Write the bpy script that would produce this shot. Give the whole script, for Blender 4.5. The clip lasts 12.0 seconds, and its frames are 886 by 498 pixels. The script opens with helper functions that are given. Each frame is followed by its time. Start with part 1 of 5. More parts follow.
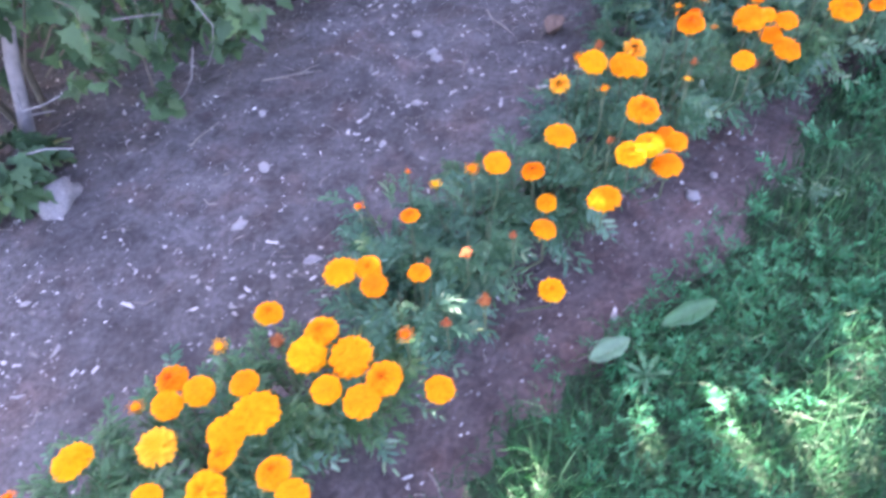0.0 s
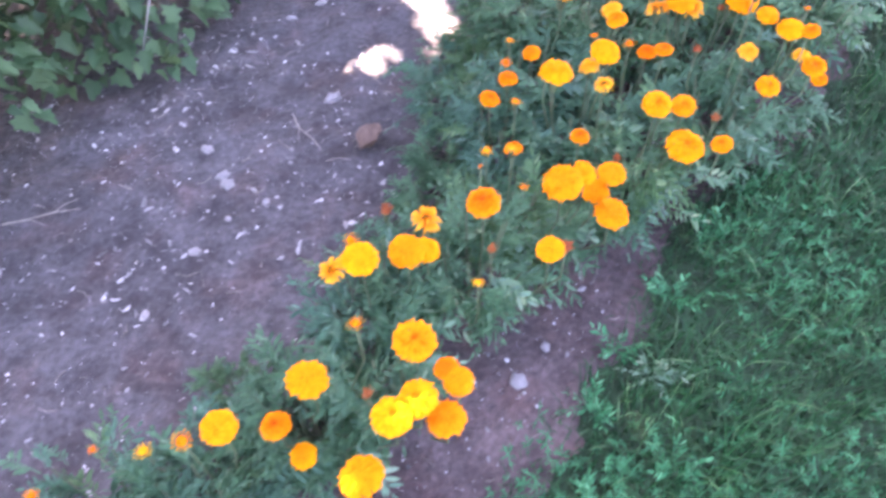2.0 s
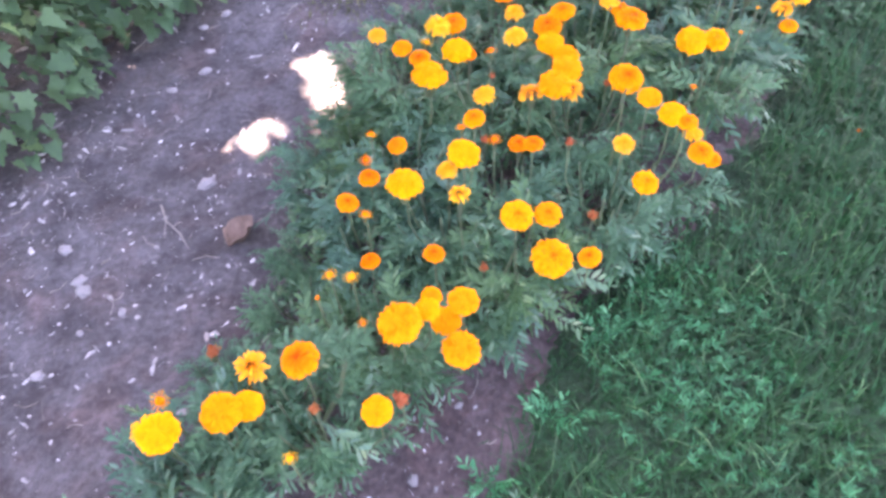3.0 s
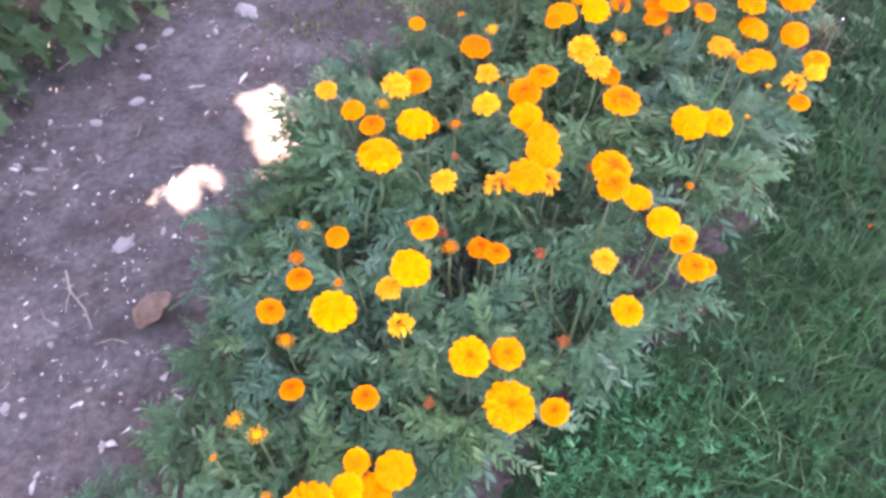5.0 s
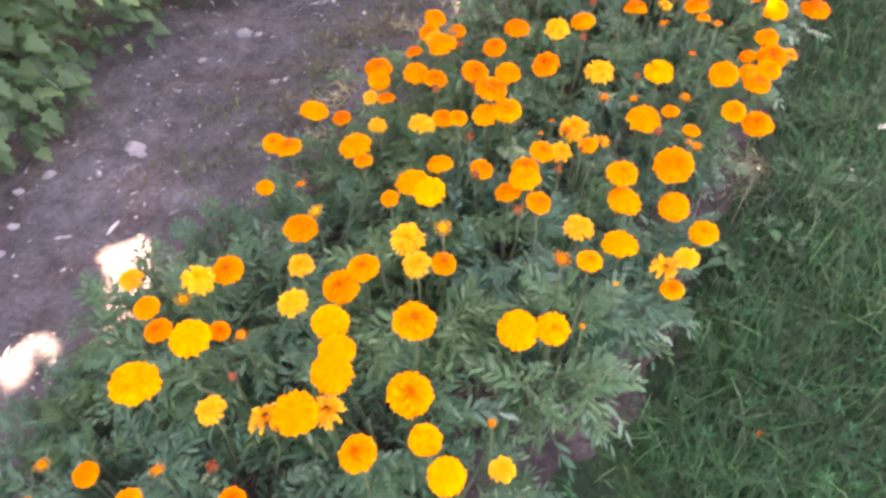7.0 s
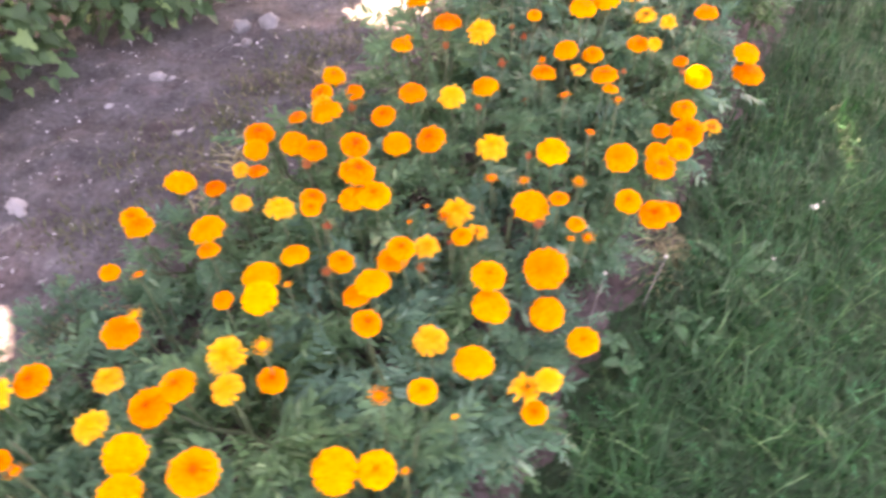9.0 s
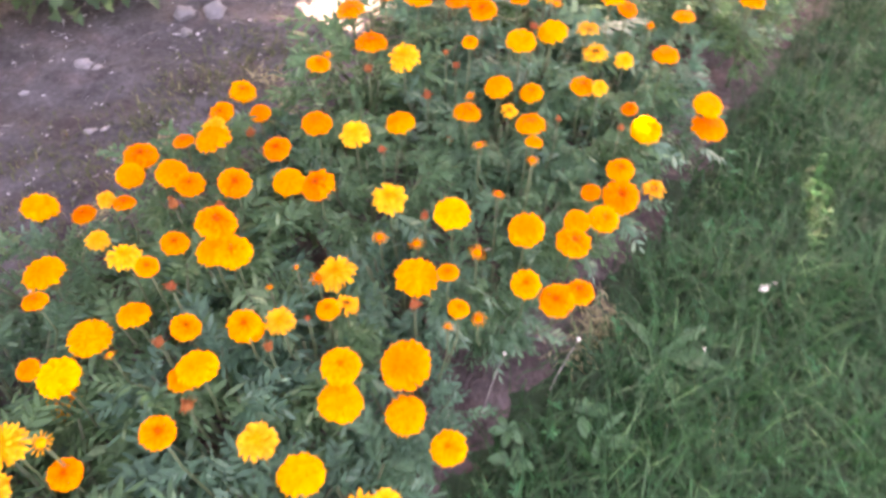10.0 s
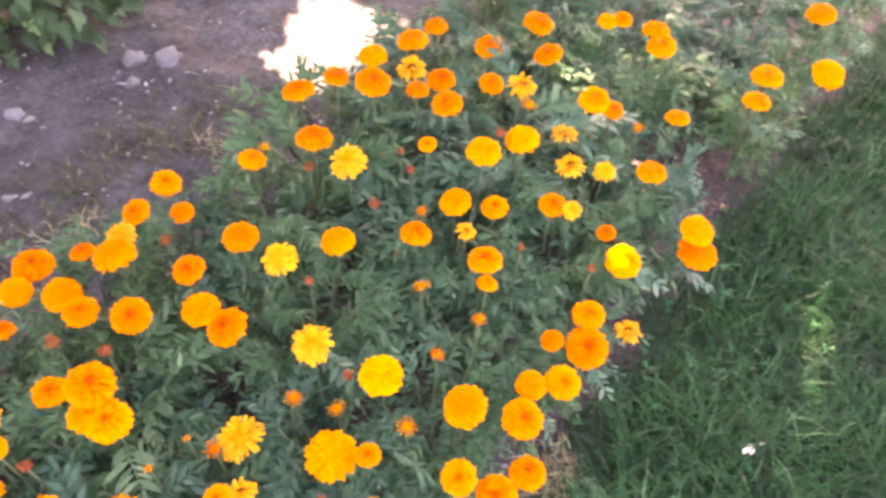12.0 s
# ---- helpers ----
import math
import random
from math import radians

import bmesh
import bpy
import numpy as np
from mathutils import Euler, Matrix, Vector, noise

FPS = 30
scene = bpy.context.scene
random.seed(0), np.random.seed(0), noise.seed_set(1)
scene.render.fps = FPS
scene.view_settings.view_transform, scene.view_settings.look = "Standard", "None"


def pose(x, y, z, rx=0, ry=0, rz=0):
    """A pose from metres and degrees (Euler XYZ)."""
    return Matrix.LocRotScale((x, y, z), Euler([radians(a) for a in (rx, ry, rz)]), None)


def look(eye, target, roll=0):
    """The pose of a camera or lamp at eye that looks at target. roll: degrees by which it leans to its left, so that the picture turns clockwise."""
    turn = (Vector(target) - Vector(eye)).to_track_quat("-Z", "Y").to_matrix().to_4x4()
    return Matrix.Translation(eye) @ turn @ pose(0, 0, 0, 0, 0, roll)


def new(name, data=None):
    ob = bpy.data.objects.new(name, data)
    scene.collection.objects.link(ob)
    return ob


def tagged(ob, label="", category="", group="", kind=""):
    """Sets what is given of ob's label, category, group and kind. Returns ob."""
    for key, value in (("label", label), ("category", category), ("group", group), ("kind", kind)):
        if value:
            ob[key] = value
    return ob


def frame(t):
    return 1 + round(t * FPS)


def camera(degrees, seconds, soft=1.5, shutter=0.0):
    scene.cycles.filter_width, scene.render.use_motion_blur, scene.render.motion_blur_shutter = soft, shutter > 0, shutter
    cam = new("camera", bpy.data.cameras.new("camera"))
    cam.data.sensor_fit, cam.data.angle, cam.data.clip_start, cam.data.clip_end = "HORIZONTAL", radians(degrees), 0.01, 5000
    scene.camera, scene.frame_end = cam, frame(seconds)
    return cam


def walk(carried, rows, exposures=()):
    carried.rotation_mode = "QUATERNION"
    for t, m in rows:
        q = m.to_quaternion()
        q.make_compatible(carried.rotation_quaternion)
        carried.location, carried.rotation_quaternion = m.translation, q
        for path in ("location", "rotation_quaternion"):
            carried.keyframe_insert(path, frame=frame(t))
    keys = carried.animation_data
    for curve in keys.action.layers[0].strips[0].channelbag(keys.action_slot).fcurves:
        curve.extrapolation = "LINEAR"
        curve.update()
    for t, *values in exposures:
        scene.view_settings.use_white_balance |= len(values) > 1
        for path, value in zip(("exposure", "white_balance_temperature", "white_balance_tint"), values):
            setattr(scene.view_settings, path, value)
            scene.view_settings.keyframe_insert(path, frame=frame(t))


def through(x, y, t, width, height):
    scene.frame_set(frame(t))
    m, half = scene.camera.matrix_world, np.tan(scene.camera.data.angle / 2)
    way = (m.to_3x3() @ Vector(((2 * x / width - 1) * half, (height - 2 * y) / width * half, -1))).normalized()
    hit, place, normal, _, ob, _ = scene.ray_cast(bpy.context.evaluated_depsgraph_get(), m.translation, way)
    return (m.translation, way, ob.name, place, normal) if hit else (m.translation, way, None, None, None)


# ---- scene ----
cam = camera(65.1, 12.0, 3.15, 0.4)
PATH = [
    (0, (0.177, 0.032, 1.096), (-0.023, 1.288, -0.447), -6.7),
    (0.3, (0.245, 0.075, 1.105), (0.012, 1.351, -0.417), -6.5),
    (0.5, (0.271, 0.117, 1.101), (0.008, 1.365, -0.44), -7.8),
    (0.8, (0.298, 0.213, 1.086), (0.079, 1.449, -0.471), -5.9),
    (1, (0.304, 0.274, 1.081), (0.118, 1.522, -0.471), -3.8),
    (1.3, (0.344, 0.39, 1.06), (0.27, 1.635, -0.503), -1.3),
    (1.5, (0.354, 0.426, 1.063), (0.325, 1.667, -0.505), -2.3),
    (1.8, (0.4, 0.487, 1.072), (0.397, 1.75, -0.478), -3.0),
    (2, (0.438, 0.513, 1.076), (0.432, 1.754, -0.493), -3.2),
    (2.3, (0.531, 0.589, 1.091), (0.548, 1.836, -0.473), -3.2),
    (2.5, (0.6, 0.624, 1.094), (0.642, 1.896, -0.449), -3.5),
    (2.8, (0.661, 0.688, 1.092), (0.702, 1.944, -0.464), -4.3),
    (3, (0.668, 0.725, 1.097), (0.703, 1.968, -0.469), -4.1),
    (3.3, (0.682, 0.819, 1.082), (0.759, 2.055, -0.489), -0.8),
    (3.5, (0.695, 0.887, 1.077), (0.819, 2.036, -0.555), 3.3),
    (3.7, (0.704, 0.955, 1.079), (0.866, 2.094, -0.557), 6.9),
    (5.3, (0.762, 0.999, 1.065), (0.847, 2.247, -0.496), 0.2),
    (5.5, (0.79, 0.997, 1.08), (0.916, 2.287, -0.444), 1.2),
    (5.8, (0.857, 1.019, 1.086), (1.011, 2.351, -0.398), -1.5),
    (6, (0.911, 1.056, 1.104), (0.979, 2.399, -0.377), -2.4),
    (6.3, (1.017, 1.103, 1.111), (1.002, 2.517, -0.304), -2.5),
    (6.5, (1.075, 1.14, 1.113), (1.059, 2.523, -0.331), -1.6),
    (6.7, (1.105, 1.193, 1.113), (1.06, 2.531, -0.373), -3.4),
    (8.3, (1.15, 1.423, 1.092), (1.185, 2.701, -0.446), 0.1),
    (8.5, (1.175, 1.435, 1.102), (1.214, 2.742, -0.411), -0.3),
    (8.8, (1.269, 1.455, 1.119), (1.243, 2.778, -0.38), -3.8),
    (9, (1.374, 1.464, 1.111), (1.309, 2.788, -0.386), -2.6),
    (9.3, (1.492, 1.513, 1.12), (1.488, 2.778, -0.43), 1.4),
    (9.5, (1.532, 1.549, 1.103), (1.486, 2.852, -0.413), -1.6),
    (9.8, (1.57, 1.631, 1.098), (1.495, 2.906, -0.441), -0.6),
    (10, (1.58, 1.693, 1.091), (1.468, 2.955, -0.457), 0.7),
    (10.3, (1.583, 1.818, 1.097), (1.428, 3.031, -0.485), 4.6),
    (10.5, (1.595, 1.873, 1.095), (1.433, 3.067, -0.501), 4.6),
    (10.8, (1.614, 1.91, 1.079), (1.374, 3.122, -0.494), 4.0),
    (11, (1.622, 1.925, 1.075), (1.418, 3.112, -0.522), 5.4),
    (11.3, (1.649, 1.972, 1.097), (1.518, 3.153, -0.512), 4.3),
    (11.5, (1.649, 1.982, 1.1), (1.569, 3.215, -0.473), 4.7),
    (11.8, (1.643, 1.987, 1.102), (1.576, 3.232, -0.462), 5.1),
    (12, (1.637, 1.985, 1.102), (1.527, 3.238, -0.453), 3.8),
]
# seconds, stops, kelvin, tint
EXPOSURES = [(0, 4.74, 6950, 42), (1.0, 4.83, 7250, 43), (2.0, 5.02, 7550, 43), (3.5, 5.11, 8450, 43), (5.5, 5.08, 9500, 43), (6.5, 4.91, 10600, 44), (9.5, 5.07, 11100, 46.5), (12, 5.0, 10700, 46)]
walk(cam, [(t, look(eye, target, roll)) for t, eye, target, roll in PATH], EXPOSURES)

# ---- daylight: open shade under an added tree, with a few gaps that let the sun through ----
SUN_AZIMUTH, SUN_HEIGHT = radians(-20), radians(42)      # azimuth from +y towards +x
TO_SUN = Vector((math.sin(SUN_AZIMUTH) * math.cos(SUN_HEIGHT), math.cos(SUN_AZIMUTH) * math.cos(SUN_HEIGHT), math.sin(SUN_HEIGHT)))
world = bpy.data.worlds.new("sky")
world.use_nodes = True
scene.world = world
sky = world.node_tree.nodes.new("ShaderNodeTexSky")
sky.sky_type, sky.sun_disc = "NISHITA", False
sky.sun_elevation, sky.sun_rotation = SUN_HEIGHT, SUN_AZIMUTH
sky.air_density, sky.dust_density = 1.0, 2.5
world.node_tree.links.new(sky.outputs[0], world.node_tree.nodes["Background"].inputs[0])
world.node_tree.nodes["Background"].inputs[1].default_value = 0.08
sun_data = bpy.data.lights.new("sun", "SUN")
sun_data.energy, sun_data.angle, sun_data.color = 5.0, radians(0.4), (1.0, 0.95, 0.87)
sun = new("sun", sun_data)
sun.matrix_world = look(TO_SUN * 30, (0, 0, 0))


# ---- materials ----
class Nodes:
    """A short way to write node materials."""

    def __init__(self, name, roughness=0.8):
        self.mat = bpy.data.materials.new(name)
        self.mat.use_nodes = True
        self.tree = self.mat.node_tree
        self.shader = self.tree.nodes["Principled BSDF"]
        self.shader.inputs["Roughness"].default_value = roughness
        self.place = self.add("ShaderNodeTexCoord").outputs["Object"]

    def add(self, kind, **values):
        node = self.tree.nodes.new(kind)
        for key, value in values.items():
            node.inputs[key.replace("_", " ")].default_value = value
        return node

    def link(self, a, b):
        self.tree.links.new(a, b)

    def noise(self, scale, detail=4.0, rough=0.6):
        node = self.add("ShaderNodeTexNoise", Scale=scale, Detail=detail, Roughness=rough)
        self.link(self.place, node.inputs["Vector"])
        return node.outputs["Fac"]

    def ramp(self, value, *stops):
        node = self.add("ShaderNodeValToRGB")
        self.link(value, node.inputs[0])
        bar = node.color_ramp
        while len(bar.elements) < len(stops):
            bar.elements.new(0.5)
        for element, (at, colour) in zip(bar.elements, stops):
            element.position, element.color = at, (*colour, 1)
        return node.outputs[0]

    def mix(self, how, share, a, b):
        node = self.add("ShaderNodeMix")
        node.data_type, node.blend_type = "RGBA", how
        for socket, value in ((node.inputs[0], share), (node.inputs[6], a), (node.inputs[7], b)):
            if isinstance(value, (int, float)):
                socket.default_value = value
            elif isinstance(value, tuple):
                socket.default_value = (*value, 1)
            else:
                self.link(value, socket)
        return node.outputs[2]

    def random(self, island=False):
        if island:
            return self.add("ShaderNodeNewGeometry").outputs["Random Per Island"]
        return self.add("ShaderNodeObjectInfo").outputs["Random"]

    def plus(self, value, more):
        node = self.add("ShaderNodeMath")
        self.link(value, node.inputs[0])
        node.inputs[1].default_value = more
        return node.outputs[0]

    def bump(self, value, strength, distance):
        node = self.add("ShaderNodeBump", Strength=strength, Distance=distance)
        self.link(value, node.inputs["Height"])
        if self.shader.inputs["Normal"].links:
            self.link(self.shader.inputs["Normal"].links[0].from_socket, node.inputs["Normal"])
        self.link(node.outputs[0], self.shader.inputs["Normal"])

    def colour(self, value):
        self.link(value, self.shader.inputs["Base Color"])
        return self

    def thin(self, value, share):
        """Lets part of the light through, as leaves and petals do."""
        clear = self.add("ShaderNodeBsdfTranslucent")
        self.link(value, clear.inputs["Color"])
        both = self.add("ShaderNodeMixShader", Fac=share)
        self.link(self.shader.outputs[0], both.inputs[1])
        self.link(clear.outputs[0], both.inputs[2])
        self.link(both.outputs[0], self.tree.nodes["Material Output"].inputs["Surface"])


def soil_material():
    n = Nodes("soil", 0.95)
    broad = n.ramp(n.noise(2.3, 5), (0.32, (0.042, 0.041, 0.044)), (0.5, (0.062, 0.061, 0.065)), (0.7, (0.092, 0.091, 0.096)))
    crumbs = n.ramp(n.noise(70, 6, 0.7), (0.3, (0.5, 0.49, 0.49)), (0.52, (1.0, 0.98, 0.98)), (0.72, (1.5, 1.48, 1.48)))
    clods = n.ramp(n.noise(13, 4, 0.6), (0.34, (0.62, 0.58, 0.59)), (0.5, (1, 1, 1)), (0.68, (1.35, 1.35, 1.35)))
    crumbs = n.mix("MULTIPLY", 1.0, crumbs, clods)
    rust = n.ramp(n.noise(6, 3), (0.5, (1, 1, 1)), (0.68, (1.14, 0.92, 0.87)))
    # trodden grey dust on the path, moist brown earth in the bed
    across = n.add("ShaderNodeVectorMath")
    across.operation = "DOT_PRODUCT"
    n.link(n.place, across.inputs[0])
    across.inputs[1].default_value = (1.0, -0.68, 0.0)
    wander = n.add("ShaderNodeMath")
    wander.operation = "MULTIPLY_ADD"
    n.link(n.noise(7, 4), wander.inputs[0])
    wander.inputs[1].default_value = 0.5
    n.link(across.outputs["Value"], wander.inputs[2])
    bed = n.ramp(n.plus(wander.outputs[0], 1.0), (0.62, (1.0, 1.0, 1.0)), (0.95, (1.14, 0.9, 0.85)))
    n.colour(n.mix("MULTIPLY", 1.0, n.mix("MULTIPLY", 1.0, n.mix("MULTIPLY", 1.0, broad, crumbs), rust), bed))
    n.bump(n.noise(26, 5, 0.65), 1.0, 0.016)
    n.bump(n.noise(220, 4, 0.7), 0.5, 0.002)
    return n.mat


def turf_material():
    n = Nodes("turf", 0.95)
    n.colour(n.ramp(n.noise(14, 6, 0.7), (0.3, (0.006, 0.024, 0.01)), (0.55, (0.01, 0.045, 0.018)), (0.75, (0.022, 0.07, 0.03))))
    n.bump(n.noise(90, 5, 0.7), 1.0, 0.01)
    return n.mat


def leaf_material(name, dark, mid, light, island=True, through=0.3, gloss=0.5, scale=30, vary=0.0, sheen=0.3, clumps=0.0):
    n = Nodes(name, gloss)
    tone = n.ramp(n.random(island), (0.0, dark), (0.6, mid), (0.92, mid), (1.0, light))
    n.shader.inputs["Specular IOR Level"].default_value = sheen
    spots = n.ramp(n.noise(scale, 4), (0.3, (0.7, 0.72, 0.75)), (0.7, (1.2, 1.18, 1.1)))
    value = n.mix("MULTIPLY", 1.0, tone, spots)
    if clumps:
        # broad patches of darker and fresher growth
        value = n.mix("MULTIPLY", 1.0, value, n.ramp(n.noise(clumps, 3), (0.35, (0.68, 0.74, 0.78)), (0.65, (1.22, 1.16, 1.05))))
    if vary:
        # some plants bluish grey, others yellower
        value = n.mix("MULTIPLY", vary, value, n.ramp(n.random(), (0.0, (0.9, 0.96, 1.2)), (0.5, (1, 1, 1)), (1.0, (1.25, 1.06, 0.8))))
    n.colour(value)
    n.bump(n.noise(scale * 6, 3), 0.3, 0.001)
    n.thin(value, through)
    return n.mat


def petal_material(name, inner, outer, through=0.3):
    """Petals, deeper towards the heart of the bloom, each bloom a little different."""
    n = Nodes(name, 0.85)
    n.shader.inputs["Specular IOR Level"].default_value = 0.12
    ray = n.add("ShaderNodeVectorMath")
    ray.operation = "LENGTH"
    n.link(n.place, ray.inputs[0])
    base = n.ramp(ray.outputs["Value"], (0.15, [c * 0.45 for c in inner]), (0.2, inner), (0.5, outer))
    shift = n.add("ShaderNodeHueSaturation", Saturation=1.0)
    tune = n.add("ShaderNodeMapRange", To_Min=0.488, To_Max=0.506)
    n.link(n.random(), tune.inputs[0])
    n.link(tune.outputs[0], shift.inputs["Hue"])
    n.link(base, shift.inputs["Color"])
    each = n.ramp(n.random(True), (0.0, (0.92, 0.82, 0.8)), (0.5, (1.0, 1.0, 1.0)), (1.0, (1.02, 1.08, 1.2)))
    value = n.mix("MULTIPLY", 1.0, shift.outputs[0], each)
    n.colour(value)
    n.bump(n.noise(40, 3), 0.25, 0.02)
    n.thin(value, through)
    return n.mat


def plain_material(name, dark, light, scale, rough=0.8, relief=0.003, random_tone=0.25, island=False):
    n = Nodes(name, rough)
    value = n.ramp(n.noise(scale, 6, 0.65), (0.3, dark), (0.7, light))
    tone = n.ramp(n.random(island), (0.0, (1 - random_tone,) * 3), (1.0, (1 + random_tone,) * 3))
    n.colour(n.mix("MULTIPLY", 1.0, value, tone))
    n.bump(n.noise(scale * 3, 5), 0.6, relief)
    return n.mat


SOIL = soil_material()
TURF = turf_material()
GRASS = leaf_material("grass", (0.003, 0.037, 0.013), (0.007, 0.092, 0.032), (0.11, 0.26, 0.125), through=0.3, gloss=0.5, clumps=7.0)
LAWN_WEED = leaf_material("lawn_weed", (0.007, 0.118, 0.05), (0.014, 0.2, 0.086), (0.1, 0.4, 0.2), through=0.35, gloss=0.5)
FERNY = leaf_material("marigold_leaf", (0.036, 0.118, 0.067), (0.064, 0.186, 0.104), (0.15, 0.3, 0.195), through=0.5, gloss=0.45, vary=0.9, sheen=0.3)
# paler leaf green, with the gleam of caught light put into the colour
LIT_LEAF = leaf_material("pale_leaf", (0.06, 0.15, 0.1), (0.085, 0.2, 0.13), (0.22, 0.33, 0.22), through=0.3, gloss=0.4, vary=0.6)
STEM = plain_material("green_stem", (0.03, 0.055, 0.026), (0.06, 0.1, 0.045), 60, 0.6)
BUSH_LEAF = leaf_material("bush_leaf", (0.022, 0.068, 0.033), (0.056, 0.138, 0.07), (0.17, 0.29, 0.12), through=0.35, gloss=0.55)
BUSH_LEAVES = leaf_material("bush_leaves", (0.025, 0.07, 0.033), (0.055, 0.13, 0.06), (0.12, 0.22, 0.09), False, 0.3, 0.5)
BARK = plain_material("grey_bark", (0.13, 0.13, 0.14), (0.25, 0.245, 0.255), 40, 0.85, 0.004)
CANE = plain_material("tan_cane", (0.05, 0.05, 0.035), (0.12, 0.11, 0.08), 50, 0.8)
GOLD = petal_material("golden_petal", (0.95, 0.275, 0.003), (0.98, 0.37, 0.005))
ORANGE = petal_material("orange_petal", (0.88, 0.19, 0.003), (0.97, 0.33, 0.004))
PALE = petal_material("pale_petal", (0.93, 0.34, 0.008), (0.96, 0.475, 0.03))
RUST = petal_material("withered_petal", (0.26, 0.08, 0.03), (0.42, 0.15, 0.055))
PEBBLE = plain_material("pebble", (0.14, 0.14, 0.145), (0.4, 0.4, 0.41), 60, 0.85, 0.002, 0.7, True)
CHIP = plain_material("pale_chip", (0.1, 0.097, 0.1), (0.36, 0.35, 0.355), 50, 0.8, 0.001, 0.75, True)
SPARSE = leaf_material("sparse_weed", (0.05, 0.07, 0.03), (0.09, 0.11, 0.05), (0.24, 0.24, 0.12), through=0.25, gloss=0.6)
STONE = plain_material("pale_stone", (0.17, 0.165, 0.175), (0.34, 0.33, 0.34), 30, 0.85, 0.004, 0.12)
STRAW = plain_material("straw", (0.1, 0.09, 0.085), (0.24, 0.22, 0.2), 70, 0.85, 0.001, 0.5, True)
DRY = plain_material("dry_sprig", (0.22, 0.2, 0.105), (0.46, 0.41, 0.24), 70, 0.85, 0.001, 0.4, True)
WEED = leaf_material("weed_leaf", (0.03, 0.12, 0.055), (0.045, 0.165, 0.08), (0.07, 0.2, 0.11), False, 0.3, 0.45)
ROCK = plain_material("grey_rock", (0.1, 0.1, 0.105), (0.24, 0.235, 0.24), 22, 0.9, 0.006, 0.12)
DRY_LEAF = plain_material("dry_leaf", (0.085, 0.055, 0.04), (0.19, 0.125, 0.095), 40, 0.75, 0.003)
PAPERY = plain_material("papery_leaf", (0.55, 0.53, 0.48), (0.78, 0.76, 0.7), 40, 0.7, 0.002)
PLANTAIN = leaf_material("plantain_leaf", (0.06, 0.15, 0.095), (0.085, 0.19, 0.12), (0.11, 0.23, 0.15), False, 0.25, 0.35)


# ---- mesh helpers ----
def mesh(name, verts, faces, material, smooth=True):
    data = bpy.data.meshes.new(name)
    data.from_pydata([tuple(v) for v in verts], [], faces)
    if smooth:
        data.polygons.foreach_set("use_smooth", [True] * len(data.polygons))
    data.materials.append(material)
    return data


def thing(name, data, m, label, category, group="", kind=""):
    ob = new(name, data)
    ob.matrix_world = m
    return tagged(ob, label, category, group, kind)


def part(name, data, parent, m=None, label=""):
    """One mesh under a thing or a part; m is its pose within the parent."""
    ob = new(name, data)
    ob.parent = parent
    if m is not None:
        ob.matrix_basis = m
    return tagged(ob, label)


def tube(verts, faces, line, radii, sides=6):
    """Adds a tube along a line of points."""
    line = [Vector(p) for p in line]
    start = len(verts)
    for i, p in enumerate(line):
        way = (line[min(i + 1, len(line) - 1)] - line[max(i - 1, 0)]).normalized()
        a = way.cross(Vector((0.31, 0.87, 0.39))).normalized()
        b = way.cross(a)
        for k in range(sides):
            t = 2 * math.pi * k / sides
            verts.append(p + (a * math.cos(t) + b * math.sin(t)) * radii[i])
    for i in range(len(line) - 1):
        for k in range(sides):
            q = start + i * sides
            faces.append((q + k, q + (k + 1) % sides, q + sides + (k + 1) % sides, q + sides + k))
    faces.append(tuple(start + (len(line) - 1) * sides + k for k in range(sides)))


# ---- the lie of the land ----
LAWN_EDGE = [(-0.6, -0.8), (-0.2, 0.05), (0.06, 0.43), (0.16, 0.56), (0.31, 0.69), (0.46, 0.84), (0.59, 0.985), (0.70, 1.12), (0.81, 1.3), (0.90, 1.43),
             (1.03, 1.53), (1.21, 1.66), (1.47, 2.0), (1.60, 2.23), (1.70, 2.35), (1.785, 2.485), (1.88, 2.675), (1.98, 2.87), (2.46, 3.61), (4.2, 6.6), (20, 34)]


def beyond_edge(x, y):
    """How far to the right of the lawn's edge a place lies (left: minus)."""
    best, value = 1e9, 0.0
    for (ax, ay), (bx, by) in zip(LAWN_EDGE, LAWN_EDGE[1:]):
        ux, uy = bx - ax, by - ay
        s = min(1.0, max(0.0, ((x - ax) * ux + (y - ay) * uy) / (ux * ux + uy * uy)))
        d = math.hypot(x - ax - s * ux, y - ay - s * uy)
        if d < best:
            best, value = d, d if ux * (y - ay) - uy * (x - ax) < 0 else -d
    return value


def rise(x, y):
    """The height of the soil."""
    p = Vector((x, y, 0))
    near = max(0.0, 1 - max(abs(x - 0.8), abs(y - 2.0)) / 4.5)
    return near * (0.014 * noise.noise(p * 2.2) + 0.013 * noise.noise(p * 8) + 0.008 * noise.noise(p * 17))


def ground_sheet():
    xs = np.concatenate([[-900, -60, -9, -4.5], np.arange(-2.2, 3.6, 0.018), [5.5, 10, 60, 900]])
    ys = np.concatenate([[-900, -60, -6, -2.5], np.arange(-0.4, 5.0, 0.018), [7.5, 12, 60, 900]])
    verts = [(x, y, rise(x, y)) for y in ys for x in xs]
    w = len(xs)
    faces = [(j * w + i, j * w + i + 1, (j + 1) * w + i + 1, (j + 1) * w + i) for j in range(len(ys) - 1) for i in range(w - 1)]
    thing("ground", mesh("ground", verts, faces, SOIL), Matrix(), "dry grey-brown bare garden soil with crumbs and litter", "soil", kind="structure")


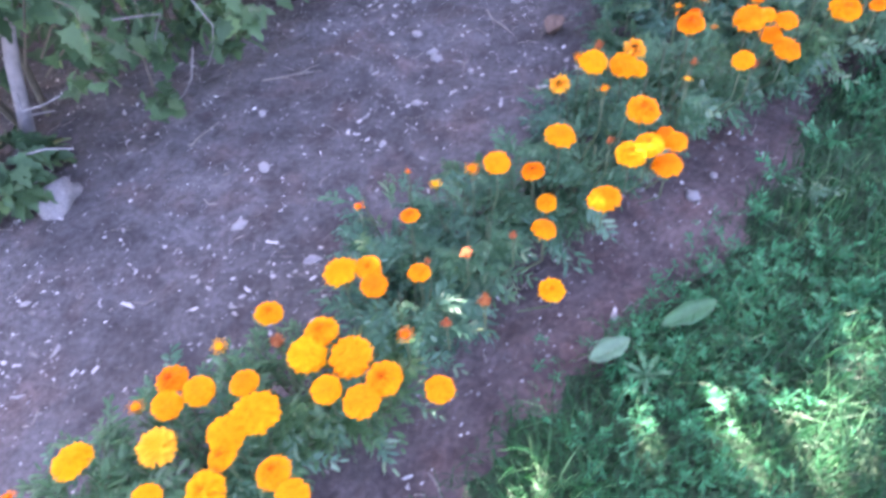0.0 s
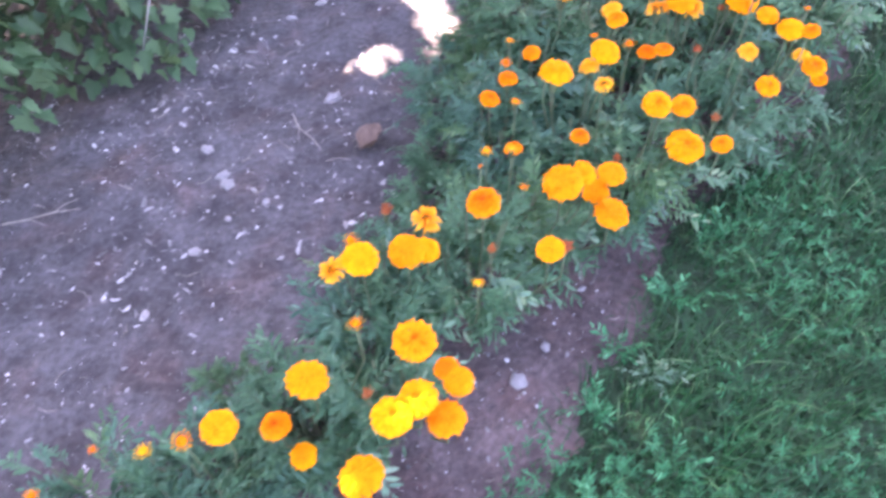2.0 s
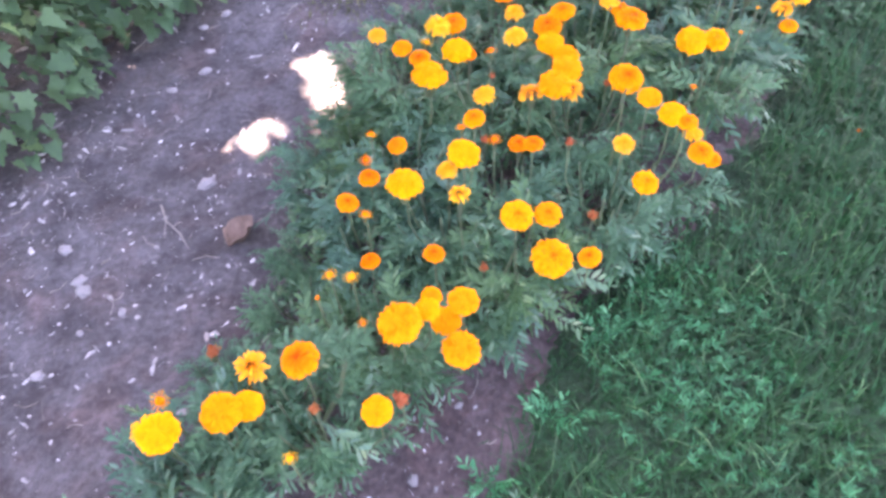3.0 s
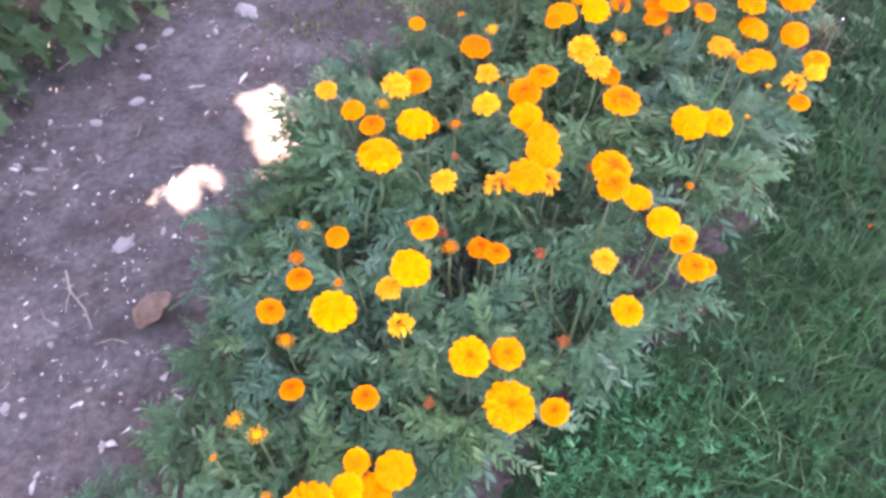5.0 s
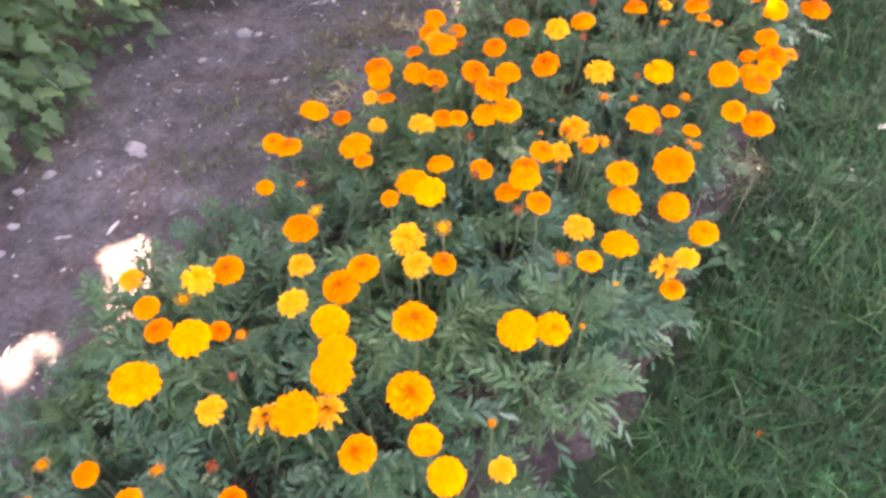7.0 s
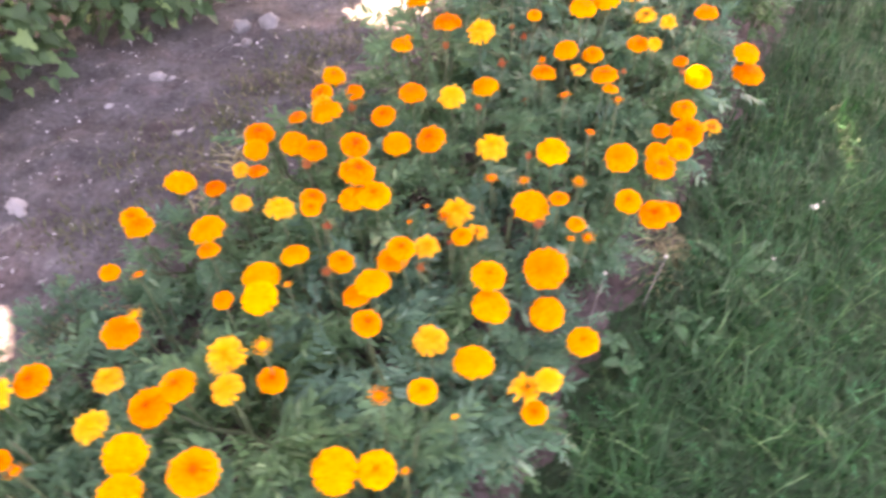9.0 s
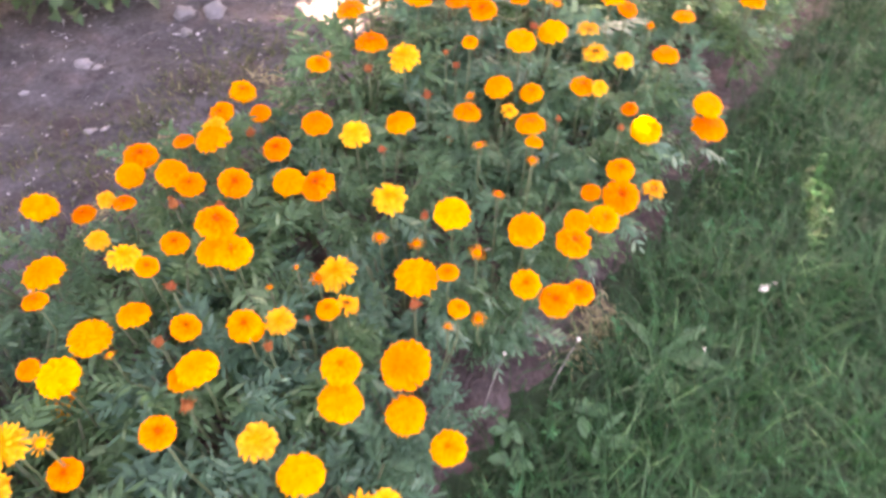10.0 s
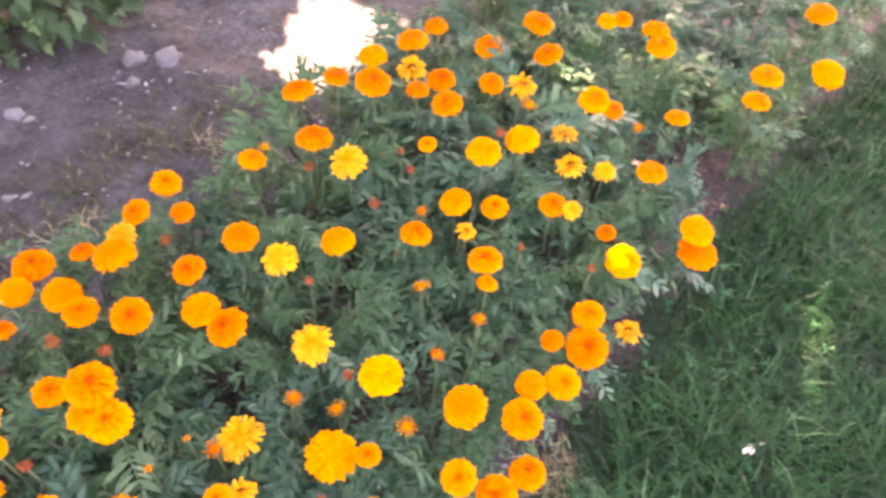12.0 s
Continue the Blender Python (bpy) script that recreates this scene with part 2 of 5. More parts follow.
def lawn_sheet():
    """The turf: a low step above the soil, with an uneven edge."""
    line = []
    for (ax, ay), (bx, by) in zip(LAWN_EDGE, LAWN_EDGE[1:]):
        count = max(2, int(math.hypot(bx - ax, by - ay) / 0.03)) if by < 7 else 6
        line += [(ax + (bx - ax) * i / count, ay + (by - ay) * i / count) for i in range(count)]
    line.append(LAWN_EDGE[-1])
    verts, faces, steps = [], [], [0, 0.02, 0.06, 0.12, 0.2, 0.3, 0.45, 0.65, 0.9, 1.3, 2, 4, 25]
    for x, y in line:
        wob = 0.035 * noise.noise(Vector((x * 9, y * 9, 4))) + 0.025 * noise.noise(Vector((x * 31, y * 31, 8)))
        for k, s in enumerate(steps):
            px, py = x + 0.75 * (s + wob), y - 0.66 * (s + wob)
            verts.append((px, py, rise(px, py) + min(0.012, 0.16 * s - 0.006) + 0.007 * noise.noise(Vector((px * 6, py * 6, 1))) + 0.006 * noise.noise(Vector((px * 27, py * 27, 5)))))
    w = len(steps)
    for i in range(len(line) - 1):
        for k in range(w - 1):
            faces.append((i * w + k, i * w + k + 1, (i + 1) * w + k + 1, (i + 1) * w + k))
    thing("lawn", mesh("lawn", verts, faces, TURF), Matrix(), "mown lawn turf beside the flower bed", "lawn", kind="structure")


ground_sheet()
lawn_sheet()


# ---- an unseen tree, added ahead to keep the bed in shade; gaps cut for the sun ----
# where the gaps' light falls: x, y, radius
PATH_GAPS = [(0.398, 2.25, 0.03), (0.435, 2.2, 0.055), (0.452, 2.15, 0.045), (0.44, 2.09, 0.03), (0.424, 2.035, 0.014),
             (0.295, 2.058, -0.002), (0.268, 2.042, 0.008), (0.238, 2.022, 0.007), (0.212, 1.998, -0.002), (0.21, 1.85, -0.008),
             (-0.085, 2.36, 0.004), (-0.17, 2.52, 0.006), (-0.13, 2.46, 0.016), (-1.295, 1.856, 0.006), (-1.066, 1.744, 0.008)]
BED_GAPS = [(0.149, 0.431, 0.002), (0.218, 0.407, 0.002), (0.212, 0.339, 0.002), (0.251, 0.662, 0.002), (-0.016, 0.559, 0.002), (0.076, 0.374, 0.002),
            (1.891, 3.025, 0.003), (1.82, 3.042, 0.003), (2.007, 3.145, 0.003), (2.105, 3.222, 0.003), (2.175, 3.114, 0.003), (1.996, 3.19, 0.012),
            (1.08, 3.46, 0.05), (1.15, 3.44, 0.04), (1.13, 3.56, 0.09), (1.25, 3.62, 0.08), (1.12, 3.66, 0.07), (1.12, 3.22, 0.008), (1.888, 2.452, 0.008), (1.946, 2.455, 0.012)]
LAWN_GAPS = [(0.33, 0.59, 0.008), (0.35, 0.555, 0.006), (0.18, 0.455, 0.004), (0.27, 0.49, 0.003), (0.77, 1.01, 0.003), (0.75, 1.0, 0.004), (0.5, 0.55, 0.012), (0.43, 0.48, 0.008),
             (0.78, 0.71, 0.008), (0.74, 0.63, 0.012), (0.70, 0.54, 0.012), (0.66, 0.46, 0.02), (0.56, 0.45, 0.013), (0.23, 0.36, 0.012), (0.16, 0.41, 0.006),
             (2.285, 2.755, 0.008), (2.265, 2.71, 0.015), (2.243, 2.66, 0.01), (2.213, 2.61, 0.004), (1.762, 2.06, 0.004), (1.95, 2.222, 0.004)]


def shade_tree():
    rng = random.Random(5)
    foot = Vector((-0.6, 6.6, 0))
    tree = thing("tree", None, Matrix.Translation(foot), "broad leafy tree, unseen, added to shade the flower bed", "tree")
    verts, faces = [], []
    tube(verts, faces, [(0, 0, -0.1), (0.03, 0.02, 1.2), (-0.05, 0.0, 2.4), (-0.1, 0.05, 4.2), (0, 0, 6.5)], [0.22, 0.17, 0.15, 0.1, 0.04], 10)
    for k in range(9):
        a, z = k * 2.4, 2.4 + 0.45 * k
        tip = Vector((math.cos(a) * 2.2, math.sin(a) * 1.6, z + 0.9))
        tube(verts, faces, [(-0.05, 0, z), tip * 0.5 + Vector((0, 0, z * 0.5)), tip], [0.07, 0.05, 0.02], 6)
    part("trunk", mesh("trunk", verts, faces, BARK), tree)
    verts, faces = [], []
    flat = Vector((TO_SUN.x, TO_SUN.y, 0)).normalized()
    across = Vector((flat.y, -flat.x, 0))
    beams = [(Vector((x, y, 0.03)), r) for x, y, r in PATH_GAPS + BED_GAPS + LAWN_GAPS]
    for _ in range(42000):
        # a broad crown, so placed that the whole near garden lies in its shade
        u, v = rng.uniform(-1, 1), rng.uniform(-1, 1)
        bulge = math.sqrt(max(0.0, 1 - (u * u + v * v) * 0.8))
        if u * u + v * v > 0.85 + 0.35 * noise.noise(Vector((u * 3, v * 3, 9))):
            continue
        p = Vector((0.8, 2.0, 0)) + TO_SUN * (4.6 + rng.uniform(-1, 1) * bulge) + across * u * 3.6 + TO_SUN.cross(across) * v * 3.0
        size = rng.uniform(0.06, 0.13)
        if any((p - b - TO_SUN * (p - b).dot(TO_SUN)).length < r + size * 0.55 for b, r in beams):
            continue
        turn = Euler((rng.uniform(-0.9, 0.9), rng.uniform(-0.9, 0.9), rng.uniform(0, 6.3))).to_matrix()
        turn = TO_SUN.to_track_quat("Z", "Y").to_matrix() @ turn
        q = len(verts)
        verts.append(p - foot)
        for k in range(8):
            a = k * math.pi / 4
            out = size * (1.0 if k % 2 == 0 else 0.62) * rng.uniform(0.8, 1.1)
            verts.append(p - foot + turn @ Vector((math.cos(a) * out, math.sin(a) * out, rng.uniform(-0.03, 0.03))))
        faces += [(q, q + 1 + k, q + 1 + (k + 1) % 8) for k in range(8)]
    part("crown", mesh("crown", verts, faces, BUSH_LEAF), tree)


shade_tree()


# ---- the bushes beyond the path ----
LOBES = [(0.0, 0.16), (-0.06, 0.36), (0.17, 0.35), (0.3, 0.52), (0.43, 0.31), (0.63, 0.36), (0.68, 0.2), (0.86, 0.15)]


def broad_leaf(verts, faces, root, way, up, size, rng):
    """A drooping leaf with five coarse lobes."""
    way = way.normalized()
    side = way.cross(up).normalized()
    up = side.cross(way)
    roll = rng.uniform(-0.7, 0.7)
    side, up = side * math.cos(roll) + up * math.sin(roll), up * math.cos(roll) - side * math.sin(roll)
    q, n = len(verts), len(LOBES)
    droop = rng.uniform(0.05, 0.5)
    for s in (0.0, 0.4, 1.0):
        verts.append(root + size * (way * s - up * droop * s * s))
    for sign in (1, -1):
        for s, w in LOBES:
            w *= rng.uniform(0.8, 1.15)
            s += rng.uniform(-0.03, 0.03)
            verts.append(root + size * (way * s + side * sign * w * 0.95 + up * (0.25 * w - droop * s * s)))
    for sign, first in ((1, q + 3), (-1, q + 3 + n)):
        rim = [q] + [first + k for k in range(n)] + [q + 2]
        for a, b in zip(rim, rim[1:]):
            faces.append((q + 1, a, b) if sign > 0 else (q + 1, b, a))


def single_leaf(seed):
    verts, faces = [], []
    broad_leaf(verts, faces, Vector((0, 0, 0)), Vector((1, 0, 0)), Vector((0, 0, 1)), 1.0, random.Random(seed))
    return mesh("leaf", verts, faces, BUSH_LEAVES)


LEAVES = [single_leaf(80 + k) for k in range(10)]


def laid(root, way, up, size):
    """A matrix that turns a leaf, drawn along x, into the given way."""
    way = way.normalized()
    side = way.cross(up).normalized()
    up = side.cross(way)
    turn = Matrix((way, -side, up)).transposed()
    return Matrix.LocRotScale(root, turn.to_quaternion(), (size, size, size))


def bush(x, y, spread, height, leaves, seed, label, trunk=(), low=0.12, single=190, sprays=()):
    """A bush; the leaves on the side of the path are parts of their own."""
    rng = random.Random(seed)
    z = rise(x, y)
    ob = thing("bush", None, Matrix.Translation((x, y, z - 0.01)), label, "bush", "bushes along the path")
    tips = []
    for k in range(4):
        a = k * 1.6 + rng.uniform(-0.3, 0.3)
        out = spread * rng.uniform(0.35, 0.8)
        top = Vector((math.cos(a) * out, math.sin(a) * out, height * rng.uniform(0.6, 1.0)))
        foot = Vector((math.cos(a) * 0.05, math.sin(a) * 0.05, 0))
        mid = (foot + top) * 0.5 + Vector((0, 0, height * 0.12))
        verts, faces = [], []
        tube(verts, faces, [foot, mid, top], [0.008, 0.006, 0.003], 6)
        part("cane", mesh("cane", verts, faces, CANE), ob)
        tips.append((foot, mid, top))
    if trunk:
        verts, faces = [], []
        line = [Vector(p) - Vector((x, y, z - 0.01)) for p in trunk]
        tube(verts, faces, line, [0.018, 0.016, 0.014, 0.011], 10)
        part("trunk", mesh("trunk", verts, faces, BARK), ob, None, "smooth pale grey trunk")
        verts, faces = [], []
        tube(verts, faces, [line[0] * 0.6 + line[1] * 0.4, line[1] + Vector((0.05, -0.03, -0.12)), line[1] + Vector((0.09, -0.07, -0.09))], [0.003, 0.0025, 0.0012], 5)
        part("side_shoot", mesh("side_shoot", verts, faces, BARK), ob, None, "bare pale side shoot")
    for tip, radius, count in sprays:
        # a cane that arches out over the path and hangs, with a tuft of leaves at its end
        tip = Vector(tip) - Vector((x, y, z - 0.01))
        verts, faces = [], []
        tube(verts, faces, [tip * 0.3 + Vector((0, 0, 0.1)), tip * 0.75 + Vector((0, 0, 0.2)), tip + Vector((0.01, 0, 0.1)), tip + Vector((0, -0.01, -radius))], [0.0028, 0.002, 0.0015, 0.001], 5)
        part("cane", mesh("cane", verts, faces, CANE), ob)
        for _ in range(count):
            p = tip + Vector((rng.gauss(0, 0.5), rng.gauss(0, 0.5), rng.gauss(0, 0.6))) * radius
            way = Vector((rng.uniform(-1, 1), rng.uniform(-1, 1), rng.uniform(-1.2, 0.1)))
            part("leaf", rng.choice(LEAVES), ob, laid(p, way, Vector((0, 0, 1)), rng.uniform(0.025, 0.055)))
    verts, faces = [], []
    for _ in range(leaves):
        # sprays of leaves on a hollow mound, some hanging low at the rim
        a, v = rng.uniform(0, 2 * math.pi), rng.uniform(0, 1)
        lump = 0.82 + 0.25 * noise.noise(Vector((math.cos(a) * 2, math.sin(a) * 2 + seed, v * 3)))
        r = spread * math.sqrt(max(0.0, 1 - v * v * 0.8)) * lump * (1.05 - 0.55 * rng.random() ** 2)
        p = Vector((math.cos(a) * r, math.sin(a) * r, low + (height - low) * v * rng.uniform(0.85, 1.05)))
        way = Vector((math.cos(a), math.sin(a), rng.uniform(-0.9, 0.2))) + Vector((rng.uniform(-0.6, 0.6), rng.uniform(-0.6, 0.6), 0))
        size = rng.uniform(0.022, 0.06)
        if single and r > spread * 0.62 and math.cos(a + 0.65) > -0.1:
            single -= 1
            part("leaf", rng.choice(LEAVES), ob, laid(p, way, Vector((0, 0, 1)), size))
        else:
            broad_leaf(verts, faces, p, way, Vector((0, 0, 1)), size, rng)
    part("foliage", mesh("foliage", verts, faces, BUSH_LEAF), ob)
    return ob


LEAFY = "leafy green bush overhanging the bare soil path"
twiggy = bush(-1.08, 1.38, 0.40, 1.1, 2000, 1, "leafy green bush with a pale grey trunk", ((-1.03, 1.256, -0.02), (-0.96, 1.29, 0.22), (-0.89, 1.32, 0.4), (-0.85, 1.36, 0.7)), 0.36, 190,
     (((-0.60, 1.08, 0.37), 0.055, 46), ((-0.61, 1.22, 0.17), 0.035, 22), ((-0.63, 1.32, 0.28), 0.05, 36)))
for line, thick in ((((-0.637, 1.236, 0.35), (-0.591, 1.242, 0.352), (-0.55, 1.27, 0.34), (-0.598, 1.292, 0.27), (-0.622, 1.321, 0.2), (-0.618, 1.355, 0.19)), 0.0017),
                    (((-0.5, 1.3, 0.38), (-0.456, 1.286, 0.3), (-0.484, 1.305, 0.23), (-0.523, 1.324, 0.17)), 0.0016), (((-0.5, 1.25, 0.27), (-0.524, 1.237, 0.2), (-0.572, 1.258, 0.14), (-0.622, 1.268, 0.1)), 0.0016),
                    (((-0.985, 1.275, 0.15), (-0.931, 1.198, 0.15), (-0.893, 1.217, 0.15), (-0.836, 1.23, 0.17)), 0.0026), (((-1.02, 1.255, 0.04), (-0.93, 1.1, 0.1), (-0.865, 1.121, 0.105), (-0.803, 1.127, 0.1)), 0.0026)):
    verts, faces = [], []
    tube(verts, faces, [Vector(p) - twiggy.location for p in line], [thick * (1 - 0.12 * k) for k in range(len(line))], 6)
    part("bare_shoot", mesh("bare_shoot", verts, faces, BARK), twiggy, None, "thin bare grey shoot")
bush(-0.985, 1.10, 0.13, 0.13, 170, 2, LEAFY, (), 0.04)
bush(-0.76, 1.74, 0.40, 0.95, 1900, 3, LEAFY, (), 0.14, 190, (((-0.44, 1.341, 0.27), 0.06, 50), ((-0.546, 1.45, 0.22), 0.07, 55)))
# three back bushes, mostly out of view, added to shade the ground in front
bush(-1.28, 1.72, 0.42, 1.35, 2000, 8, LEAFY, (), 0.05, 0)
bush(-1.55, 1.2, 0.45, 1.35, 2000, 9, LEAFY, (), 0.1, 0)
bush(-1.0, 2.3, 0.42, 1.1, 1600, 10, LEAFY, (), 0.1, 0)
hanging = bush(-0.42, 2.20, 0.37, 0.70, 1400, 4, LEAFY, (), 0.06)
verts, faces = [], []
tube(verts, faces, [(0.1, -0.1, 0.55), (0.26, -0.33, 0.46), (0.289, -0.4, 0.33), (0.224, -0.384, 0.2)], [0.0025, 0.0022, 0.002, 0.0016], 6)
part("bare_shoot", mesh("bare_shoot", verts, faces, BARK), hanging, None, "bare grey shoot hanging from the bush")
bush(-0.14, 2.66, 0.36, 0.62, 1400, 5, LEAFY, (), 0.05)
bush(-0.03, 3.14, 0.34, 0.65, 1400, 6, LEAFY, (), 0.05)
bush(0.38, 3.5, 0.31, 0.5, 1300, 7, LEAFY, (), 0.05)


# ---- marigold blooms, a unit wide ----
def petal(verts, faces, phi, theta, reach, start, width, curl, rng, high=0.62):
    """A ruffled petal that leaves the heart at the angle phi from the axis and bends outwards."""
    q = len(verts)
    for s, w in ((0.0, 0.45), (0.55, 1.0), (0.85, 1.15), (1.0, 0.75)):
        f = phi + curl * s * s
        r = start + (reach - start) * s
        for c in (-1, 0, 1):
            t = theta + c * width * w * 0.5 / max(0.3, math.sin(min(1.5, f)) + 0.12)
            ruffle = rng.uniform(-0.03, 0.03) * s + (0.02 * abs(c))
            rr = r * (1 - 0.05 * abs(c) * s) + ruffle
            verts.append((rr * math.sin(f) * math.cos(t), rr * math.sin(f) * math.sin(t), rr * math.cos(f) * high))
    for i in range(3):
        for k in range(2):
            a = q + i * 3 + k
            faces.append((a, a + 1, a + 4, a + 3))


def heart(verts, faces, size, high):
    q = len(verts)
    verts.append((0, 0, size * high))
    for i in range(1, 4):
        f = i * 0.5
        for k in range(10):
            t = k * 0.2 * math.pi
            verts.append((size * math.sin(f) * math.cos(t), size * math.sin(f) * math.sin(t), size * math.cos(f) * high))
    faces += [(q, q + 1 + k, q + 1 + (k + 1) % 10) for k in range(10)]
    for i in range(2):
        a = q + 1 + i * 10
        faces += [(a + k, a + 10 + k, a + 10 + (k + 1) % 10, a + (k + 1) % 10) for k in range(10)]


def full_bloom(seed, material, eye, ragged=0.0):
    """A dense round head; with eye, a small hollow in its middle; ragged: the share of petals that are gone or askew."""
    rng = random.Random(seed)
    verts, faces = [], []
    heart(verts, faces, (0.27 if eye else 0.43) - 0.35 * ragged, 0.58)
    rings = [(0.10, 6), (0.26, 12), (0.42, 18), (0.58, 22), (0.76, 26), (0.94, 30), (1.12, 33), (1.28, 35), (1.42, 35), (1.54, 34)]
    for phi, count in rings[1 if eye else 0:]:
        for k in range(count):
            if rng.random() < ragged:
                continue
            petal(verts, faces, phi + rng.uniform(-0.08, 0.08) * (1 + 2 * ragged), 2 * math.pi * (k + rng.uniform(-0.3, 0.3)) / count + phi * 3,
                  0.5 * rng.uniform(0.88 - 0.5 * ragged, 1.08 + 0.25 * ragged), 0.3 - 0.2 * ragged, 0.155, 0.26 + rng.uniform(-0.1, 0.2) * (1 + ragged), rng)
    return mesh("bloom", verts, faces, material)


def star_bloom(seed, material, width=0.13):
    """A small half-open head: a ring of narrow petals round a rough heart."""
    rng = random.Random(seed)
    verts, faces = [], []
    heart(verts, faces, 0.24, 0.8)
    for k in range(13):
        petal(verts, faces, 1.25, 2 * math.pi * (k + rng.uniform(-0.2, 0.2)) / 13, rng.uniform(0.42, 0.52), 0.15, width, 0.2, rng, 0.8)
    for k in range(9):
        petal(verts, faces, 0.6, 2 * math.pi * k / 9 + 0.2, rng.uniform(0.26, 0.36), 0.12, 0.1, 0.3, rng, 0.9)
    return mesh("bloom", verts, faces, material)


def withered_bloom(seed, material):
    """A shrivelled head, its petals closed and hanging together."""
    rng = random.Random(seed)
    verts, faces = [], []
    heart(verts, faces, 0.27, 1.0)
    for k in range(48):
        petal(verts, faces, rng.uniform(0.1, 1.4), rng.uniform(0, 2 * math.pi), rng.uniform(0.3, 0.44), 0.15, 0.16, rng.uniform(-0.4, 0.4), rng, 1.05)
    return mesh("bloom", verts, faces, material)


def calyx_mesh():
    """The ribbed green cup under a head."""
    verts, faces = [], []
    rows = [(-0.52, 0.05), (-0.44, 0.11), (-0.25, 0.17), (-0.05, 0.24), (0.06, 0.27)]
    for z, r in rows:
        for k in range(12):
            t = k * math.pi / 6
            rr = r * (1.0 if k % 2 else 0.88)
            verts.append((rr * math.cos(t), rr * math.sin(t), z))
    for i in range(len(rows) - 1):
        faces += [(i * 12 + k, i * 12 + (k + 1) % 12, i * 12 + 12 + (k + 1) % 12, i * 12 + 12 + k) for k in range(12)]
    return mesh("calyx", verts, faces, STEM)


BLOOMS = {
    "Y": [full_bloom(11, GOLD, False), full_bloom(12, GOLD, False), full_bloom(13, GOLD, True), full_bloom(14, GOLD, False)],
    "O": [full_bloom(21, ORANGE, True), full_bloom(22, ORANGE, True), full_bloom(23, ORANGE, False), full_bloom(24, ORANGE, True)],
    "P": [full_bloom(31, PALE, False, 0.35), full_bloom(32, PALE, False, 0.25), full_bloom(33, PALE, True, 0.42)],
    "S": [star_bloom(41, ORANGE), star_bloom(42, ORANGE), star_bloom(43, PALE), star_bloom(44, ORANGE, 0.075)],
    "R": [withered_bloom(51, RUST), withered_bloom(52, RUST)],
}
WORDS = {
    "Y": "full round golden-yellow bloom", "O": "full round deep orange bloom", "P": "ragged fading yellow bloom",
    "S": "small half-open orange bloom", "R": "withered rust-brown bloom",
}
CALYX = calyx_mesh()


# ---- marigold foliage ----
def feather_leaf(verts, faces, root, way, length, rng):
    """A pinnate leaf: narrow leaflets in pairs along an arching rib."""
    way = way.normalized()
    side = way.cross(Vector((0, 0, 1))).normalized()
    up = side.cross(way)
    roll = rng.uniform(-0.9, 0.9)
    side, up = side * math.cos(roll) + up * math.sin(roll), up * math.cos(roll) - side * math.sin(roll)
    droop = rng.uniform(-0.1, 0.7)
    bow = rng.uniform(-0.25, 0.25)

    def at(s):
        return root + length * (way * s - up * droop * s * s + side * bow * s * s)

    q = len(verts)
    for s in (0.0, 0.5, 0.95):
        wide = 0.013 * length * (1.2 - s)
        verts.extend((at(s) - side * wide, at(s) + side * wide))
    faces += [(q, q + 1, q + 3, q + 2), (q + 2, q + 3, q + 5, q + 4)]
    pairs = rng.choice((5, 5, 6, 7))
    spots = [(0.2 + 0.72 * k / pairs, sign) for k in range(pairs) for sign in (1, -1)] + [(0.93, 0)]
    for s, sign in spots:
        if rng.random() < 0.08:
            continue
        long = length * (0.34 - 0.22 * abs(s - 0.5)) * rng.uniform(0.65, 1.25)
        wide = long * rng.uniform(0.1, 0.155)
        out = (way * 0.75 + side * sign * rng.uniform(0.5, 1.0) + up * rng.uniform(-0.35, 0.45) - up * droop * s).normalized()
        flat = out.cross(up).normalized()
        lift = flat.cross(out)
        a = at(s)
        q = len(verts)
        verts.extend((a, a + out * long * 0.35 - flat * wide, a + out * long * 0.35 + flat * wide,
                      a + out * long * 0.72 - flat * wide * 0.8 - lift * long * 0.05, a + out * long * 0.72 + flat * wide * 0.8 - lift * long * 0.05,
                      a + out * long - lift * long * 0.16))
        faces += [(q, q + 2, q + 1), (q + 1, q + 2, q + 4, q + 3), (q + 3, q + 4, q + 5)]


def foliage_pair(seed, leaves):
    """The stems and the leaves of one plant, a unit high and about a unit wide."""
    rng = random.Random(seed)
    sv, sf, lv, lf, branches = [], [], [], [], []
    tube(sv, sf, [(0, 0, -0.06), (0.01, 0.01, 0.35), (0, 0.02, 0.75)], [0.022, 0.018, 0.01], 6)
    for k in range(9):
        a, z0 = k * 2.4 + rng.uniform(-0.3, 0.3), rng.uniform(0.08, 0.5)
        reach = rng.uniform(0.18, 0.42)
        top = Vector((math.cos(a) * reach, math.sin(a) * reach, rng.uniform(0.62, 0.95)))
        foot = Vector((0.005, 0.01, z0))
        mid = (foot + top) * 0.5 + Vector((math.cos(a), math.sin(a), -0.3)) * 0.07
        bv, bf = [], []
        tube(bv, bf, [foot, mid, top], [0.014, 0.011, 0.007], 5)
        branches.append(mesh("branch", bv, bf, STEM))
        for j in range(leaves // 9):
            s = rng.uniform(0.15, 1.0) ** 0.8
            p = (foot * (1 - s) ** 2 + mid * 2 * s * (1 - s) + top * s * s)
            b = a + rng.uniform(-1.7, 1.7)
            way = Vector((math.cos(b), math.sin(b), rng.uniform(-0.2, 0.6)))
            feather_leaf(lv, lf, p, way, rng.uniform(0.19, 0.36), rng)
    return mesh("stem", sv, sf, STEM), branches, mesh("leaves", lv, lf, FERNY)


